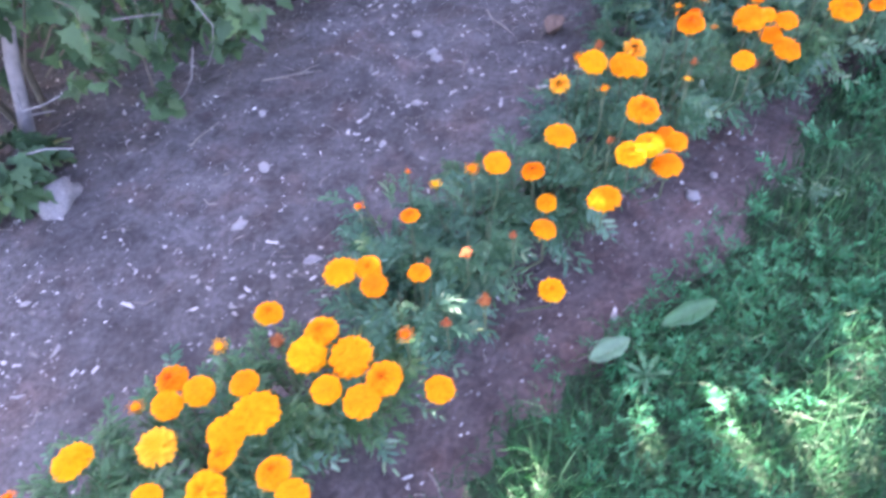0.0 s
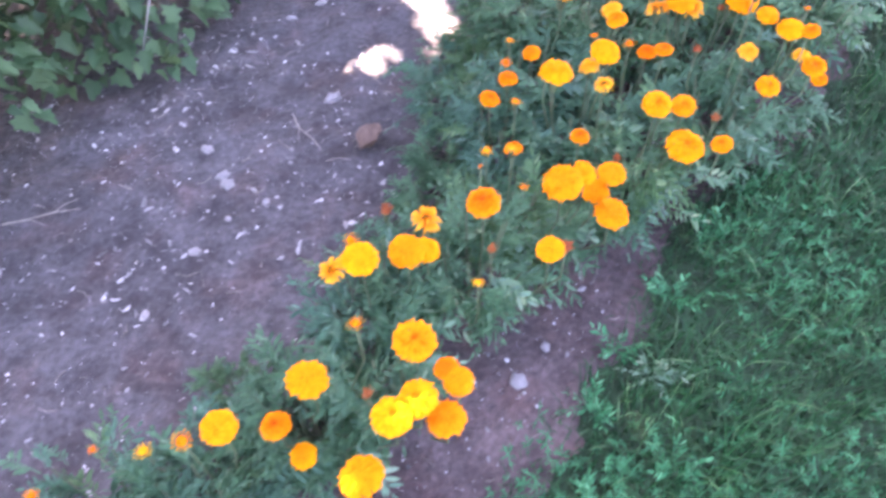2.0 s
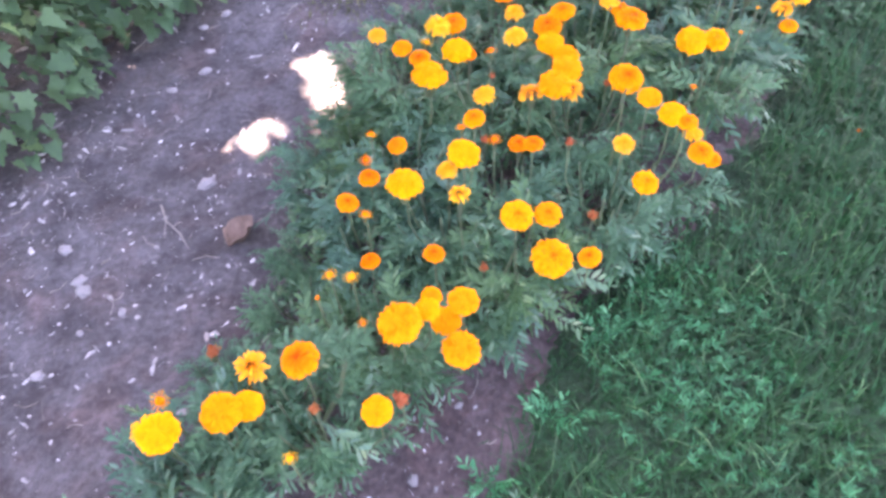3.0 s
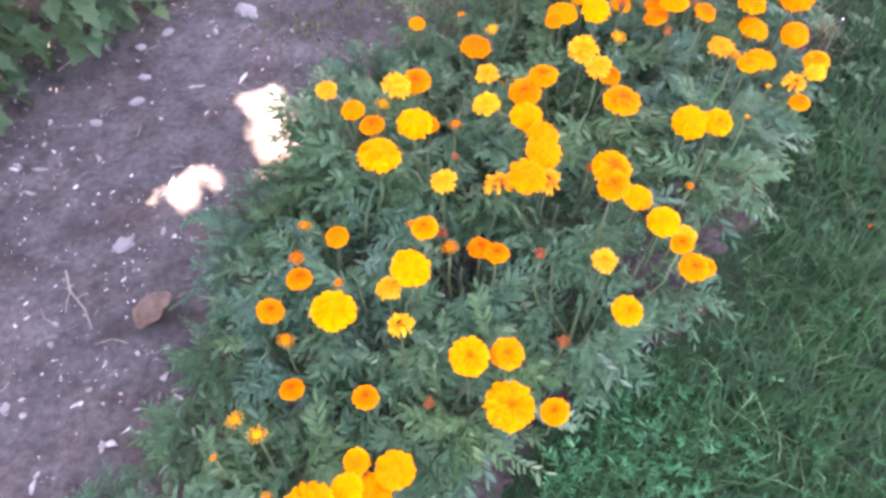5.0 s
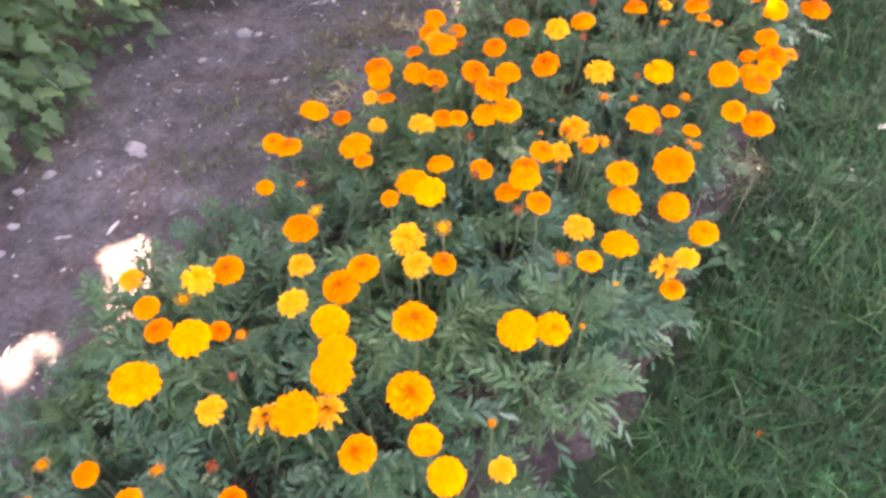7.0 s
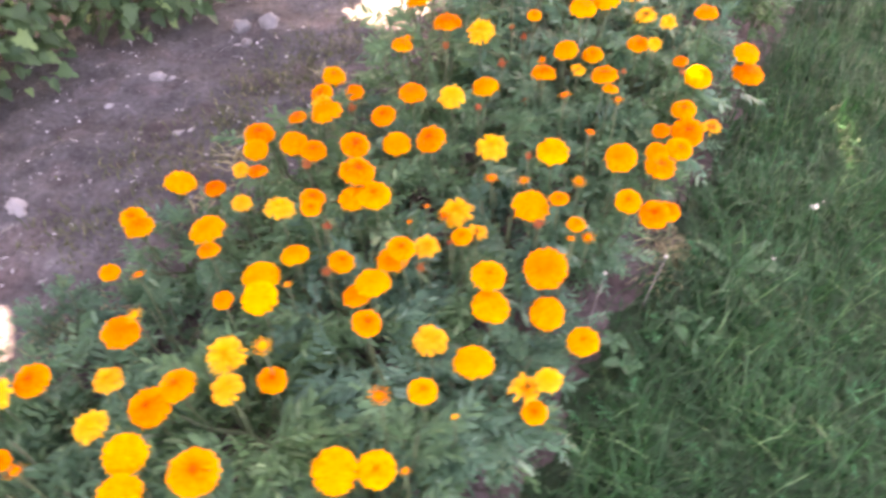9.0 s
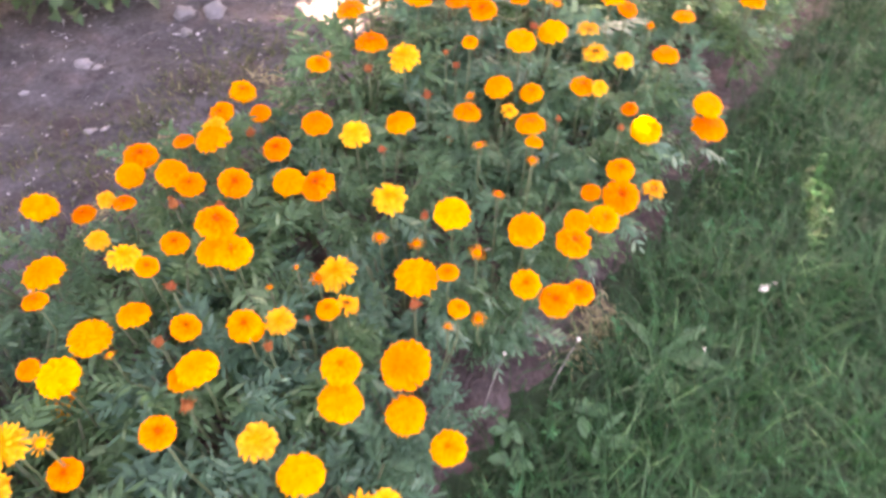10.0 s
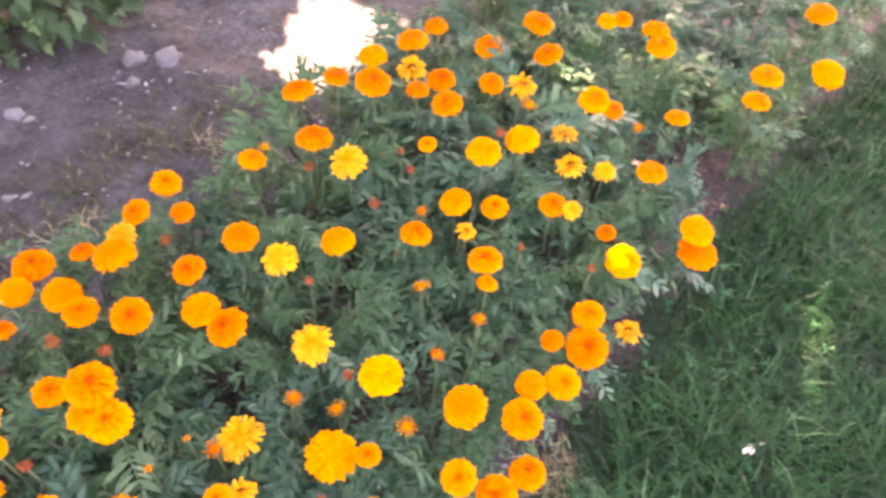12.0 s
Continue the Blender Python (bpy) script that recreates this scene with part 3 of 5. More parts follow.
def single_frond(seed, material):
    verts, faces = [], []
    feather_leaf(verts, faces, Vector((0, 0, 0)), Vector((1, 0, 0)), 1.0, random.Random(seed))
    return mesh("leaf", verts, faces, material)


FOLIAGE = [foliage_pair(60 + k, 126) for k in range(9)]
FRONDS = [single_frond(160 + k, FERNY) for k in range(10)]
PALE_FRONDS = [single_frond(180 + k, LIT_LEAF) for k in range(6)]
PLANTS = 0


def marigold(x, y, high, blooms, wide=0.0):
    """A marigold plant with its blooms: kind, place and width of each."""
    global PLANTS
    PLANTS += 1
    rng = random.Random(700 + PLANTS)
    z = rise(x, y) - 0.004
    kinds = [b[0] for b in blooms]
    if not blooms:
        label = "bushy green marigold plant with no open bloom"
    elif kinds.count("Y") * 2 > len(kinds):
        label = "bushy marigold plant with golden-yellow blooms"
    elif kinds.count("O") * 2 > len(kinds):
        label = "bushy marigold plant with orange blooms"
    else:
        label = "bushy marigold plant with mixed fresh and fading blooms"
    plant = thing("marigold_plant", None, Matrix.Translation((x, y, z)), label, "marigold", "marigolds in the bed")
    stem, branches, leaves = rng.choice(FOLIAGE)
    low = min((b[3] for b in blooms), default=high)
    tall = max(0.14, min(high - 0.02, low + 0.01) - z)
    broad = 0.21 + (max(0.24, tall * 1.05) - 0.21) * min(1.0, max(0.0, (y - 1.42) / 0.35))
    if y > 1.8:
        # along the lawn the plants stop short of the turf
        broad = min(broad, max(0.16 if y > 2.05 else 0.25, (0.01 - beyond_edge(x, y)) / 0.62))
    broad = wide or broad
    m = Matrix.Rotation(rng.uniform(0, 6.28), 4, "Z") @ Matrix.Diagonal((broad, broad, tall, 1))
    part("stem", stem, plant, m)
    for branch in branches:
        part("branch", branch, plant, m)
    part("foliage", leaves, plant, m)
    for k in range(15):
        # the outer leaves, a few in a paler colour that imitates caught skylight
        a, r = k * 2.4 + rng.uniform(-0.4, 0.4), rng.uniform(0.12, 0.46) * broad
        root = Vector((math.cos(a) * r, math.sin(a) * r, rng.uniform(0.4, 0.82) * tall))
        way = Vector((math.cos(a), math.sin(a), rng.uniform(-0.2, 0.4)))
        part("leaf", rng.choice(FRONDS if k % 5 else PALE_FRONDS), plant, laid(root, way, Vector((0, 0, 1)), rng.uniform(0.24, 0.42) * broad), "" if k % 5 else "leaf paled as if catching the light")
    for kind, bx, by, bz, width in blooms:
        if width < 0.027 and kind in "YOP":
            kind = "S"
        at = Vector((bx - x, by - y, bz - z - 0.12 * width))
        lean = Euler((rng.uniform(-0.32, 0.2), rng.uniform(-0.26, 0.26), rng.uniform(0, 6.28)))
        if kind == "R":
            width *= 0.9
        size = width * 1.11
        head = part("bloom", rng.choice(BLOOMS[kind]), plant, Matrix.LocRotScale(at, lean, (size, size, size * rng.uniform(1.0, 1.3))), WORDS[kind])
        part("calyx", CALYX, head)
        # the stalk, from the crown of the plant up into the cup
        top = at - Vector((0, 0, 0.4 * size))
        foot = Vector((at.x * 0.75, at.y * 0.75, max(0.03, at.z * 0.55)))
        mid = (foot + top) * 0.5 + Vector((at.x, at.y, -0.02)) * 0.12
        verts, faces = [], []
        tube(verts, faces, [foot, mid, top], [0.0017, 0.0014, 0.0016], 5)
        part("stalk", mesh("stalk", verts, faces, STEM), plant)
    return plant


marigold(-0.592, 0.106, 0.213, [])
marigold(-0.406, 0.319, 0.290, [('Y', -0.437, 0.294, 0.290, 0.021), ('Y', -0.375, 0.343, 0.290, 0.047)])
marigold(-0.211, 0.406, 0.290, [('Y', -0.083, 0.312, 0.290, 0.036), ('Y', -0.191, 0.312, 0.290, 0.046), ('Y', -0.111, 0.338, 0.290, 0.040), ('O', -0.181, 0.355, 0.290, 0.034), ('Y', -0.185, 0.386, 0.290, 0.044), ('Y', -0.154, 0.417, 0.290, 0.057)])
marigold(-0.274, 0.402, 0.290, [('Y', -0.261, 0.301, 0.290, 0.033), ('P', -0.271, 0.366, 0.290, 0.044), ('O', -0.317, 0.418, 0.290, 0.025), ('O', -0.276, 0.423, 0.290, 0.036), ('O', -0.239, 0.445, 0.290, 0.038), ('O', -0.281, 0.460, 0.290, 0.040)])
marigold(-0.075, 0.543, 0.290, [('Y', -0.017, 0.437, 0.290, 0.044), ('O', -0.066, 0.452, 0.290, 0.036), ('Y', 0.075, 0.496, 0.215, 0.038), ('O', 0.008, 0.470, 0.290, 0.046), ('Y', -0.041, 0.503, 0.290, 0.054), ('O', 0.030, 0.538, 0.290, 0.026)])
marigold(-0.153, 0.518, 0.290, [('O', -0.179, 0.458, 0.290, 0.035), ('Y', -0.102, 0.504, 0.290, 0.048), ('O', -0.229, 0.513, 0.290, 0.025), ('R', -0.148, 0.522, 0.290, 0.031), ('Y', -0.089, 0.541, 0.290, 0.044), ('O', -0.184, 0.590, 0.261, 0.038)])
marigold(0.021, 0.718, 0.265, [('R', 0.086, 0.556, 0.290, 0.023), ('R', 0.138, 0.595, 0.290, 0.032), ('Y', 0.241, 0.710, 0.162, 0.040), ('R', 0.109, 0.680, 0.290, 0.027)])
marigold(-0.006, 0.665, 0.290, [('O', -0.025, 0.623, 0.290, 0.035), ('O', 0.040, 0.645, 0.290, 0.030), ('Y', -0.078, 0.647, 0.290, 0.049), ('Y', -0.038, 0.654, 0.290, 0.035), ('R', 0.051, 0.665, 0.290, 0.017), ('O', 0.015, 0.758, 0.290, 0.028)])
marigold(0.096, 0.815, 0.269, [('R', 0.178, 0.715, 0.290, 0.021), ('O', 0.224, 0.730, 0.290, 0.034)])
marigold(-0.027, 0.828, 0.263, [('O', -0.085, 0.823, 0.240, 0.020), ('O', 0.001, 0.859, 0.286, 0.012)])
marigold(0.236, 0.956, 0.238, [('Y', 0.324, 0.818, 0.266, 0.049), ('Y', 0.365, 0.870, 0.314, 0.045), ('R', 0.335, 0.902, 0.312, 0.021)])
marigold(0.101, 0.872, 0.217, [('O', 0.109, 0.863, 0.290, 0.026), ('O', 0.043, 0.872, 0.244, 0.023), ('Y', 0.150, 0.880, 0.288, 0.040)])
marigold(0.212, 0.958, 0.218, [('O', 0.236, 0.877, 0.192, 0.032), ('O', 0.211, 0.894, 0.253, 0.036), ('Y', 0.256, 0.933, 0.300, 0.048), ('P', 0.325, 0.968, 0.366, 0.022)])
marigold(0.329, 1.000, 0.299, [('Y', 0.429, 0.880, 0.279, 0.044), ('Y', 0.396, 0.892, 0.313, 0.045), ('Y', 0.447, 0.924, 0.290, 0.035), ('O', 0.432, 0.943, 0.290, 0.029), ('Y', 0.393, 0.967, 0.325, 0.050)])
marigold(0.475, 1.168, 0.296, [('O', 0.480, 1.055, 0.316, 0.018), ('Y', 0.584, 1.105, 0.318, 0.035), ('R', 0.504, 1.123, 0.301, 0.022), ('R', 0.613, 1.131, 0.290, 0.032), ('O', 0.495, 1.164, 0.357, 0.043)])
marigold(0.317, 1.136, 0.268, [('Y', 0.320, 1.101, 0.325, 0.046), ('Y', 0.382, 1.137, 0.291, 0.047), ('P', 0.266, 1.146, 0.243, 0.036), ('P', 0.300, 1.161, 0.290, 0.024)])
marigold(0.389, 1.203, 0.267, [('Y', 0.410, 1.153, 0.271, 0.037), ('P', 0.412, 1.207, 0.277, 0.039), ('R', 0.347, 1.249, 0.253, 0.031)])
marigold(0.595, 1.316, 0.240, [('Y', 0.697, 1.210, 0.266, 0.049), ('Y', 0.618, 1.223, 0.327, 0.053), ('Y', 0.656, 1.247, 0.316, 0.031), ('Y', 0.680, 1.259, 0.265, 0.040), ('Y', 0.707, 1.276, 0.285, 0.040), ('O', 0.663, 1.287, 0.286, 0.027)])
marigold(0.540, 1.326, 0.240, [('O', 0.565, 1.250, 0.290, 0.015), ('O', 0.501, 1.299, 0.290, 0.010), ('O', 0.552, 1.316, 0.310, 0.023), ('O', 0.515, 1.351, 0.274, 0.022), ('O', 0.569, 1.416, 0.215, 0.030)])
marigold(0.808, 1.422, 0.277, [('O', 0.903, 1.340, 0.273, 0.032), ('Y', 0.851, 1.359, 0.257, 0.057), ('Y', 0.850, 1.408, 0.301, 0.037)])
marigold(0.736, 1.401, 0.281, [('O', 0.672, 1.369, 0.279, 0.029), ('R', 0.751, 1.392, 0.201, 0.024), ('Y', 0.801, 1.399, 0.316, 0.044), ('P', 0.719, 1.442, 0.326, 0.029)])
marigold(0.694, 1.513, 0.273, [('Y', 0.638, 1.454, 0.348, 0.050), ('P', 0.706, 1.501, 0.319, 0.032), ('Y', 0.734, 1.522, 0.335, 0.047), ('O', 0.636, 1.533, 0.290, 0.015), ('O', 0.755, 1.556, 0.373, 0.031)])
marigold(0.560, 1.516, 0.240, [('P', 0.572, 1.445, 0.295, 0.023), ('O', 0.535, 1.527, 0.238, 0.035), ('O', 0.574, 1.575, 0.244, 0.034)])
marigold(0.981, 1.542, 0.302, [('R', 0.941, 1.464, 0.218, 0.028), ('Y', 1.022, 1.476, 0.277, 0.038), ('O', 1.093, 1.533, 0.345, 0.027), ('P', 1.000, 1.542, 0.302, 0.031), ('R', 0.913, 1.559, 0.298, 0.025), ('O', 1.006, 1.598, 0.393, 0.038)])
marigold(1.113, 1.656, 0.204, [('O', 1.148, 1.563, 0.246, 0.039), ('O', 1.199, 1.607, 0.179, 0.029), ('Y', 1.101, 1.610, 0.297, 0.042), ('Y', 1.075, 1.658, 0.296, 0.038), ('P', 1.175, 1.658, 0.198, 0.033), ('O', 1.161, 1.680, 0.290, 0.015)])
marigold(0.809, 1.630, 0.286, [('O', 0.854, 1.564, 0.300, 0.031), ('P', 0.789, 1.566, 0.314, 0.024), ('O', 0.835, 1.595, 0.273, 0.032), ('O', 0.740, 1.629, 0.290, 0.021), ('R', 0.783, 1.659, 0.227, 0.027), ('P', 0.870, 1.689, 0.304, 0.040), ('P', 0.790, 1.711, 0.291, 0.036)])
marigold(0.618, 1.656, 0.269, [('O', 0.571, 1.599, 0.263, 0.023), ('O', 0.582, 1.645, 0.278, 0.021), ('O', 0.626, 1.645, 0.249, 0.031), ('Y', 0.694, 1.734, 0.328, 0.058)])
marigold(0.987, 1.748, 0.301, [('Y', 0.911, 1.688, 0.321, 0.051), ('P', 0.946, 1.705, 0.290, 0.039), ('O', 1.053, 1.731, 0.285, 0.056), ('Y', 0.948, 1.755, 0.302, 0.051), ('R', 1.034, 1.774, 0.238, 0.025), ('O', 1.064, 1.791, 0.368, 0.051), ('Y', 0.952, 1.793, 0.302, 0.047)])
marigold(0.826, 1.827, 0.296, [('R', 0.811, 1.759, 0.290, 0.020), ('Y', 0.750, 1.805, 0.324, 0.050), ('P', 0.815, 1.818, 0.304, 0.026), ('O', 0.775, 1.839, 0.288, 0.027), ('Y', 0.935, 1.850, 0.288, 0.049), ('P', 0.873, 1.891, 0.282, 0.042)])
marigold(1.258, 1.844, 0.298, [('O', 1.297, 1.825, 0.290, 0.014), ('Y', 1.207, 1.831, 0.281, 0.052), ('Y', 1.258, 1.837, 0.273, 0.044), ('O', 1.268, 1.885, 0.370, 0.026)])
marigold(0.676, 1.886, 0.275, [('O', 0.681, 1.848, 0.282, 0.037), ('O', 0.648, 1.896, 0.274, 0.035), ('P', 0.699, 1.913, 0.269, 0.026)])
marigold(1.039, 1.951, 0.295, [('P', 1.063, 1.921, 0.327, 0.038), ('O', 0.943, 1.921, 0.280, 0.050), ('O', 0.978, 1.948, 0.291, 0.046), ('O', 1.101, 1.968, 0.270, 0.036), ('P', 1.103, 1.974, 0.346, 0.026), ('P', 1.048, 1.976, 0.323, 0.047)])
marigold(0.787, 1.952, 0.285, [('P', 0.723, 1.935, 0.291, 0.044), ('P', 0.881, 1.955, 0.292, 0.035), ('O', 0.758, 1.967, 0.273, 0.046)])
marigold(0.615, 1.950, 0.262, [('P', 0.600, 1.963, 0.262, 0.034)])
marigold(1.325, 1.965, 0.249, [('O', 1.358, 1.899, 0.290, 0.012), ('O', 1.317, 1.918, 0.325, 0.034), ('O', 1.245, 1.985, 0.382, 0.034), ('Y', 1.384, 1.996, 0.271, 0.052), ('P', 1.322, 2.029, 0.277, 0.044)])
marigold(1.412, 2.021, 0.229, [('O', 1.471, 1.952, 0.204, 0.034), ('P', 1.457, 1.974, 0.234, 0.038), ('P', 1.489, 1.977, 0.253, 0.035)])
marigold(1.019, 2.089, 0.194, [('Y', 1.082, 2.058, 0.343, 0.045), ('O', 1.015, 2.082, 0.305, 0.027), ('O', 0.960, 2.126, 0.114, 0.048)])
marigold(1.209, 2.100, 0.274, [('R', 1.226, 2.061, 0.288, 0.031), ('O', 1.238, 2.096, 0.328, 0.046), ('O', 1.212, 2.097, 0.296, 0.039), ('R', 1.159, 2.146, 0.290, 0.026)])
marigold(0.869, 2.129, 0.217, [('O', 0.868, 2.039, 0.288, 0.048), ('O', 0.897, 2.047, 0.316, 0.025), ('P', 0.852, 2.159, 0.271, 0.025), ('O', 0.962, 2.194, 0.290, 0.031), ('O', 0.768, 2.208, 0.220, 0.030)])
marigold(1.495, 2.155, 0.223, [('Y', 1.557, 2.079, 0.198, 0.045), ('Y', 1.498, 2.097, 0.249, 0.047), ('Y', 1.411, 2.100, 0.263, 0.053), ('Y', 1.409, 2.134, 0.296, 0.047), ('O', 1.494, 2.137, 0.310, 0.058), ('O', 1.542, 2.211, 0.290, 0.015), ('R', 1.492, 2.243, 0.290, 0.026), ('O', 1.554, 2.243, 0.290, 0.028)])
marigold(1.110, 2.199, 0.274, [('O', 1.102, 2.121, 0.290, 0.016), ('Y', 1.049, 2.157, 0.270, 0.053), ('O', 1.172, 2.191, 0.263, 0.038), ('O', 1.098, 2.197, 0.274, 0.042), ('O', 1.133, 2.225, 0.353, 0.028), ('R', 1.152, 2.226, 0.308, 0.024), ('P', 1.066, 2.272, 0.307, 0.043)])
marigold(1.318, 2.227, 0.263, [('R', 1.304, 2.159, 0.283, 0.022), ('O', 1.275, 2.169, 0.320, 0.039), ('P', 1.312, 2.197, 0.292, 0.035), ('R', 1.349, 2.204, 0.290, 0.014), ('O', 1.253, 2.206, 0.249, 0.045), ('O', 1.368, 2.236, 0.271, 0.031), ('P', 1.392, 2.246, 0.270, 0.033), ('P', 1.283, 2.251, 0.290, 0.012), ('P', 1.309, 2.298, 0.279, 0.011), ('P', 1.338, 2.299, 0.257, 0.024)])
marigold(1.606, 2.355, 0.234, [('P', 1.583, 2.268, 0.231, 0.025), ('O', 1.695, 2.294, 0.261, 0.046), ('O', 1.647, 2.299, 0.287, 0.039), ('O', 1.737, 2.349, 0.209, 0.044)])
marigold(1.201, 2.305, 0.274, [('O', 1.223, 2.292, 0.315, 0.048), ('Y', 1.184, 2.302, 0.299, 0.042), ('O', 1.195, 2.322, 0.341, 0.052)])
marigold(0.835, 2.318, 0.222, [('O', 0.810, 2.281, 0.255, 0.046), ('O', 0.764, 2.343, 0.214, 0.042), ('Y', 0.841, 2.410, 0.239, 0.052)])
marigold(1.456, 2.366, 0.263, [('Y', 1.486, 2.310, 0.268, 0.058), ('O', 1.533, 2.311, 0.282, 0.029), ('P', 1.359, 2.327, 0.238, 0.053), ('P', 1.479, 2.372, 0.267, 0.025), ('P', 1.421, 2.376, 0.271, 0.025), ('R', 1.488, 2.408, 0.292, 0.022), ('P', 1.424, 2.457, 0.277, 0.051)])
marigold(0.951, 2.373, 0.222, [('Y', 0.942, 2.252, 0.279, 0.054), ('P', 0.976, 2.341, 0.251, 0.032), ('O', 0.991, 2.416, 0.258, 0.033), ('P', 0.959, 2.421, 0.258, 0.027), ('O', 0.890, 2.436, 0.197, 0.037)])
marigold(1.126, 2.407, 0.282, [('O', 1.105, 2.338, 0.264, 0.039), ('R', 1.170, 2.388, 0.299, 0.028), ('R', 1.091, 2.395, 0.290, 0.030), ('O', 1.171, 2.454, 0.288, 0.048), ('O', 1.091, 2.458, 0.272, 0.043)])
marigold(1.598, 2.414, 0.256, [('P', 1.573, 2.357, 0.277, 0.026), ('O', 1.643, 2.379, 0.315, 0.048), ('Y', 1.530, 2.412, 0.301, 0.051), ('P', 1.598, 2.444, 0.315, 0.022), ('O', 1.646, 2.479, 0.359, 0.020)])
edge_plant = marigold(1.712, 2.515, 0.257, [('O', 1.718, 2.389, 0.284, 0.048), ('O', 1.728, 2.449, 0.264, 0.037), ('O', 1.771, 2.462, 0.261, 0.044), ('O', 1.757, 2.539, 0.241, 0.030), ('O', 1.808, 2.539, 0.238, 0.056)])
marigold(1.039, 2.534, 0.269, [('O', 1.051, 2.482, 0.270, 0.048), ('O', 0.973, 2.484, 0.255, 0.041), ('O', 0.968, 2.539, 0.248, 0.053), ('Y', 1.108, 2.546, 0.293, 0.054), ('O', 1.046, 2.558, 0.271, 0.033), ('P', 1.091, 2.597, 0.275, 0.038)])
marigold(1.370, 2.550, 0.273, [('O', 1.313, 2.449, 0.303, 0.050), ('R', 1.401, 2.542, 0.299, 0.023), ('P', 1.350, 2.572, 0.306, 0.046), ('O', 1.417, 2.639, 0.279, 0.047)])
marigold(1.244, 2.557, 0.270, [('Y', 1.243, 2.504, 0.248, 0.049), ('O', 1.217, 2.547, 0.282, 0.043), ('O', 1.270, 2.621, 0.281, 0.049)])
marigold(1.638, 2.594, 0.266, [('P', 1.562, 2.542, 0.325, 0.025), ('O', 1.651, 2.567, 0.319, 0.027), ('O', 1.644, 2.602, 0.328, 0.044), ('R', 1.696, 2.663, 0.290, 0.021)])
marigold(1.806, 2.651, 0.222, [('O', 1.806, 2.582, 0.259, 0.043), ('P', 1.880, 2.603, 0.197, 0.036), ('R', 1.797, 2.620, 0.316, 0.021), ('Y', 1.860, 2.693, 0.258, 0.050)])
marigold(1.113, 2.679, 0.243, [('R', 1.144, 2.617, 0.245, 0.029), ('O', 1.077, 2.664, 0.252, 0.042), ('O', 1.140, 2.688, 0.236, 0.036), ('O', 1.090, 2.746, 0.238, 0.046)])
marigold(1.596, 2.739, 0.296, [('O', 1.534, 2.662, 0.293, 0.044), ('P', 1.608, 2.692, 0.279, 0.027), ('O', 1.536, 2.712, 0.290, 0.021), ('O', 1.586, 2.732, 0.301, 0.044), ('O', 1.649, 2.759, 0.271, 0.040), ('O', 1.620, 2.788, 0.364, 0.048), ('R', 1.641, 2.830, 0.365, 0.026)])
marigold(1.479, 2.772, 0.286, [('R', 1.503, 2.675, 0.212, 0.021), ('R', 1.455, 2.735, 0.267, 0.030), ('P', 1.409, 2.758, 0.333, 0.050), ('R', 1.503, 2.797, 0.290, 0.024), ('O', 1.526, 2.827, 0.326, 0.027), ('R', 1.480, 2.838, 0.290, 0.021)])
marigold(1.756, 2.781, 0.283, [('P', 1.769, 2.742, 0.305, 0.027), ('O', 1.833, 2.745, 0.259, 0.028), ('O', 1.740, 2.758, 0.295, 0.041), ('P', 1.761, 2.821, 0.326, 0.041), ('Y', 1.678, 2.840, 0.352, 0.049)])
marigold(1.292, 2.792, 0.298, [('O', 1.242, 2.772, 0.294, 0.041), ('R', 1.336, 2.779, 0.284, 0.027), ('O', 1.252, 2.807, 0.290, 0.023), ('O', 1.339, 2.812, 0.323, 0.054)])
marigold(1.930, 2.825, 0.232, [('O', 1.999, 2.777, 0.207, 0.059), ('O', 1.985, 2.785, 0.252, 0.050), ('O', 1.894, 2.835, 0.320, 0.042)])
marigold(1.798, 2.906, 0.309, [('P', 1.826, 2.861, 0.284, 0.033), ('P', 1.749, 2.889, 0.331, 0.039), ('O', 1.784, 2.900, 0.399, 0.045), ('O', 1.832, 2.977, 0.324, 0.036)])
marigold(1.309, 2.949, 0.325, [('O', 1.345, 2.947, 0.346, 0.040), ('O', 1.272, 2.951, 0.303, 0.053)])
marigold(1.654, 2.969, 0.337, [('P', 1.683, 2.903, 0.371, 0.026), ('P', 1.667, 2.976, 0.353, 0.044), ('O', 1.614, 3.026, 0.312, 0.040)])
marigold(1.487, 2.981, 0.299, [('O', 1.545, 2.925, 0.336, 0.048), ('O', 1.415, 2.932, 0.358, 0.054), ('O', 1.488, 2.960, 0.328, 0.037), ('P', 1.468, 3.021, 0.328, 0.045), ('O', 1.517, 3.067, 0.274, 0.051)])
marigold(1.921, 2.998, 0.290, [('P', 1.885, 2.977, 0.290, 0.024), ('O', 1.958, 3.019, 0.290, 0.041)])
marigold(1.818, 3.121, 0.235, [])
marigold(1.436, 3.159, 0.290, [('O', 1.378, 3.098, 0.290, 0.050), ('O', 1.445, 3.163, 0.290, 0.058), ('O', 1.485, 3.216, 0.290, 0.044)])
marigold(2.159, 3.176, 0.290, [('O', 2.111, 3.095, 0.290, 0.047), ('O', 2.145, 3.181, 0.290, 0.055), ('Y', 2.268, 3.213, 0.290, 0.058)])
marigold(1.669, 3.204, 0.290, [('O', 1.717, 3.169, 0.290, 0.051), ('O', 1.600, 3.171, 0.290, 0.054), ('O', 1.691, 3.273, 0.290, 0.058)])
marigold(2.041, 3.261, 0.260, [])
marigold(1.894, 3.292, 0.290, [('O', 1.943, 3.243, 0.290, 0.053), ('O', 1.934, 3.294, 0.290, 0.051), ('O', 1.833, 3.308, 0.290, 0.035), ('O', 1.866, 3.321, 0.290, 0.036)])
marigold(1.741, 3.346, 0.268, [])
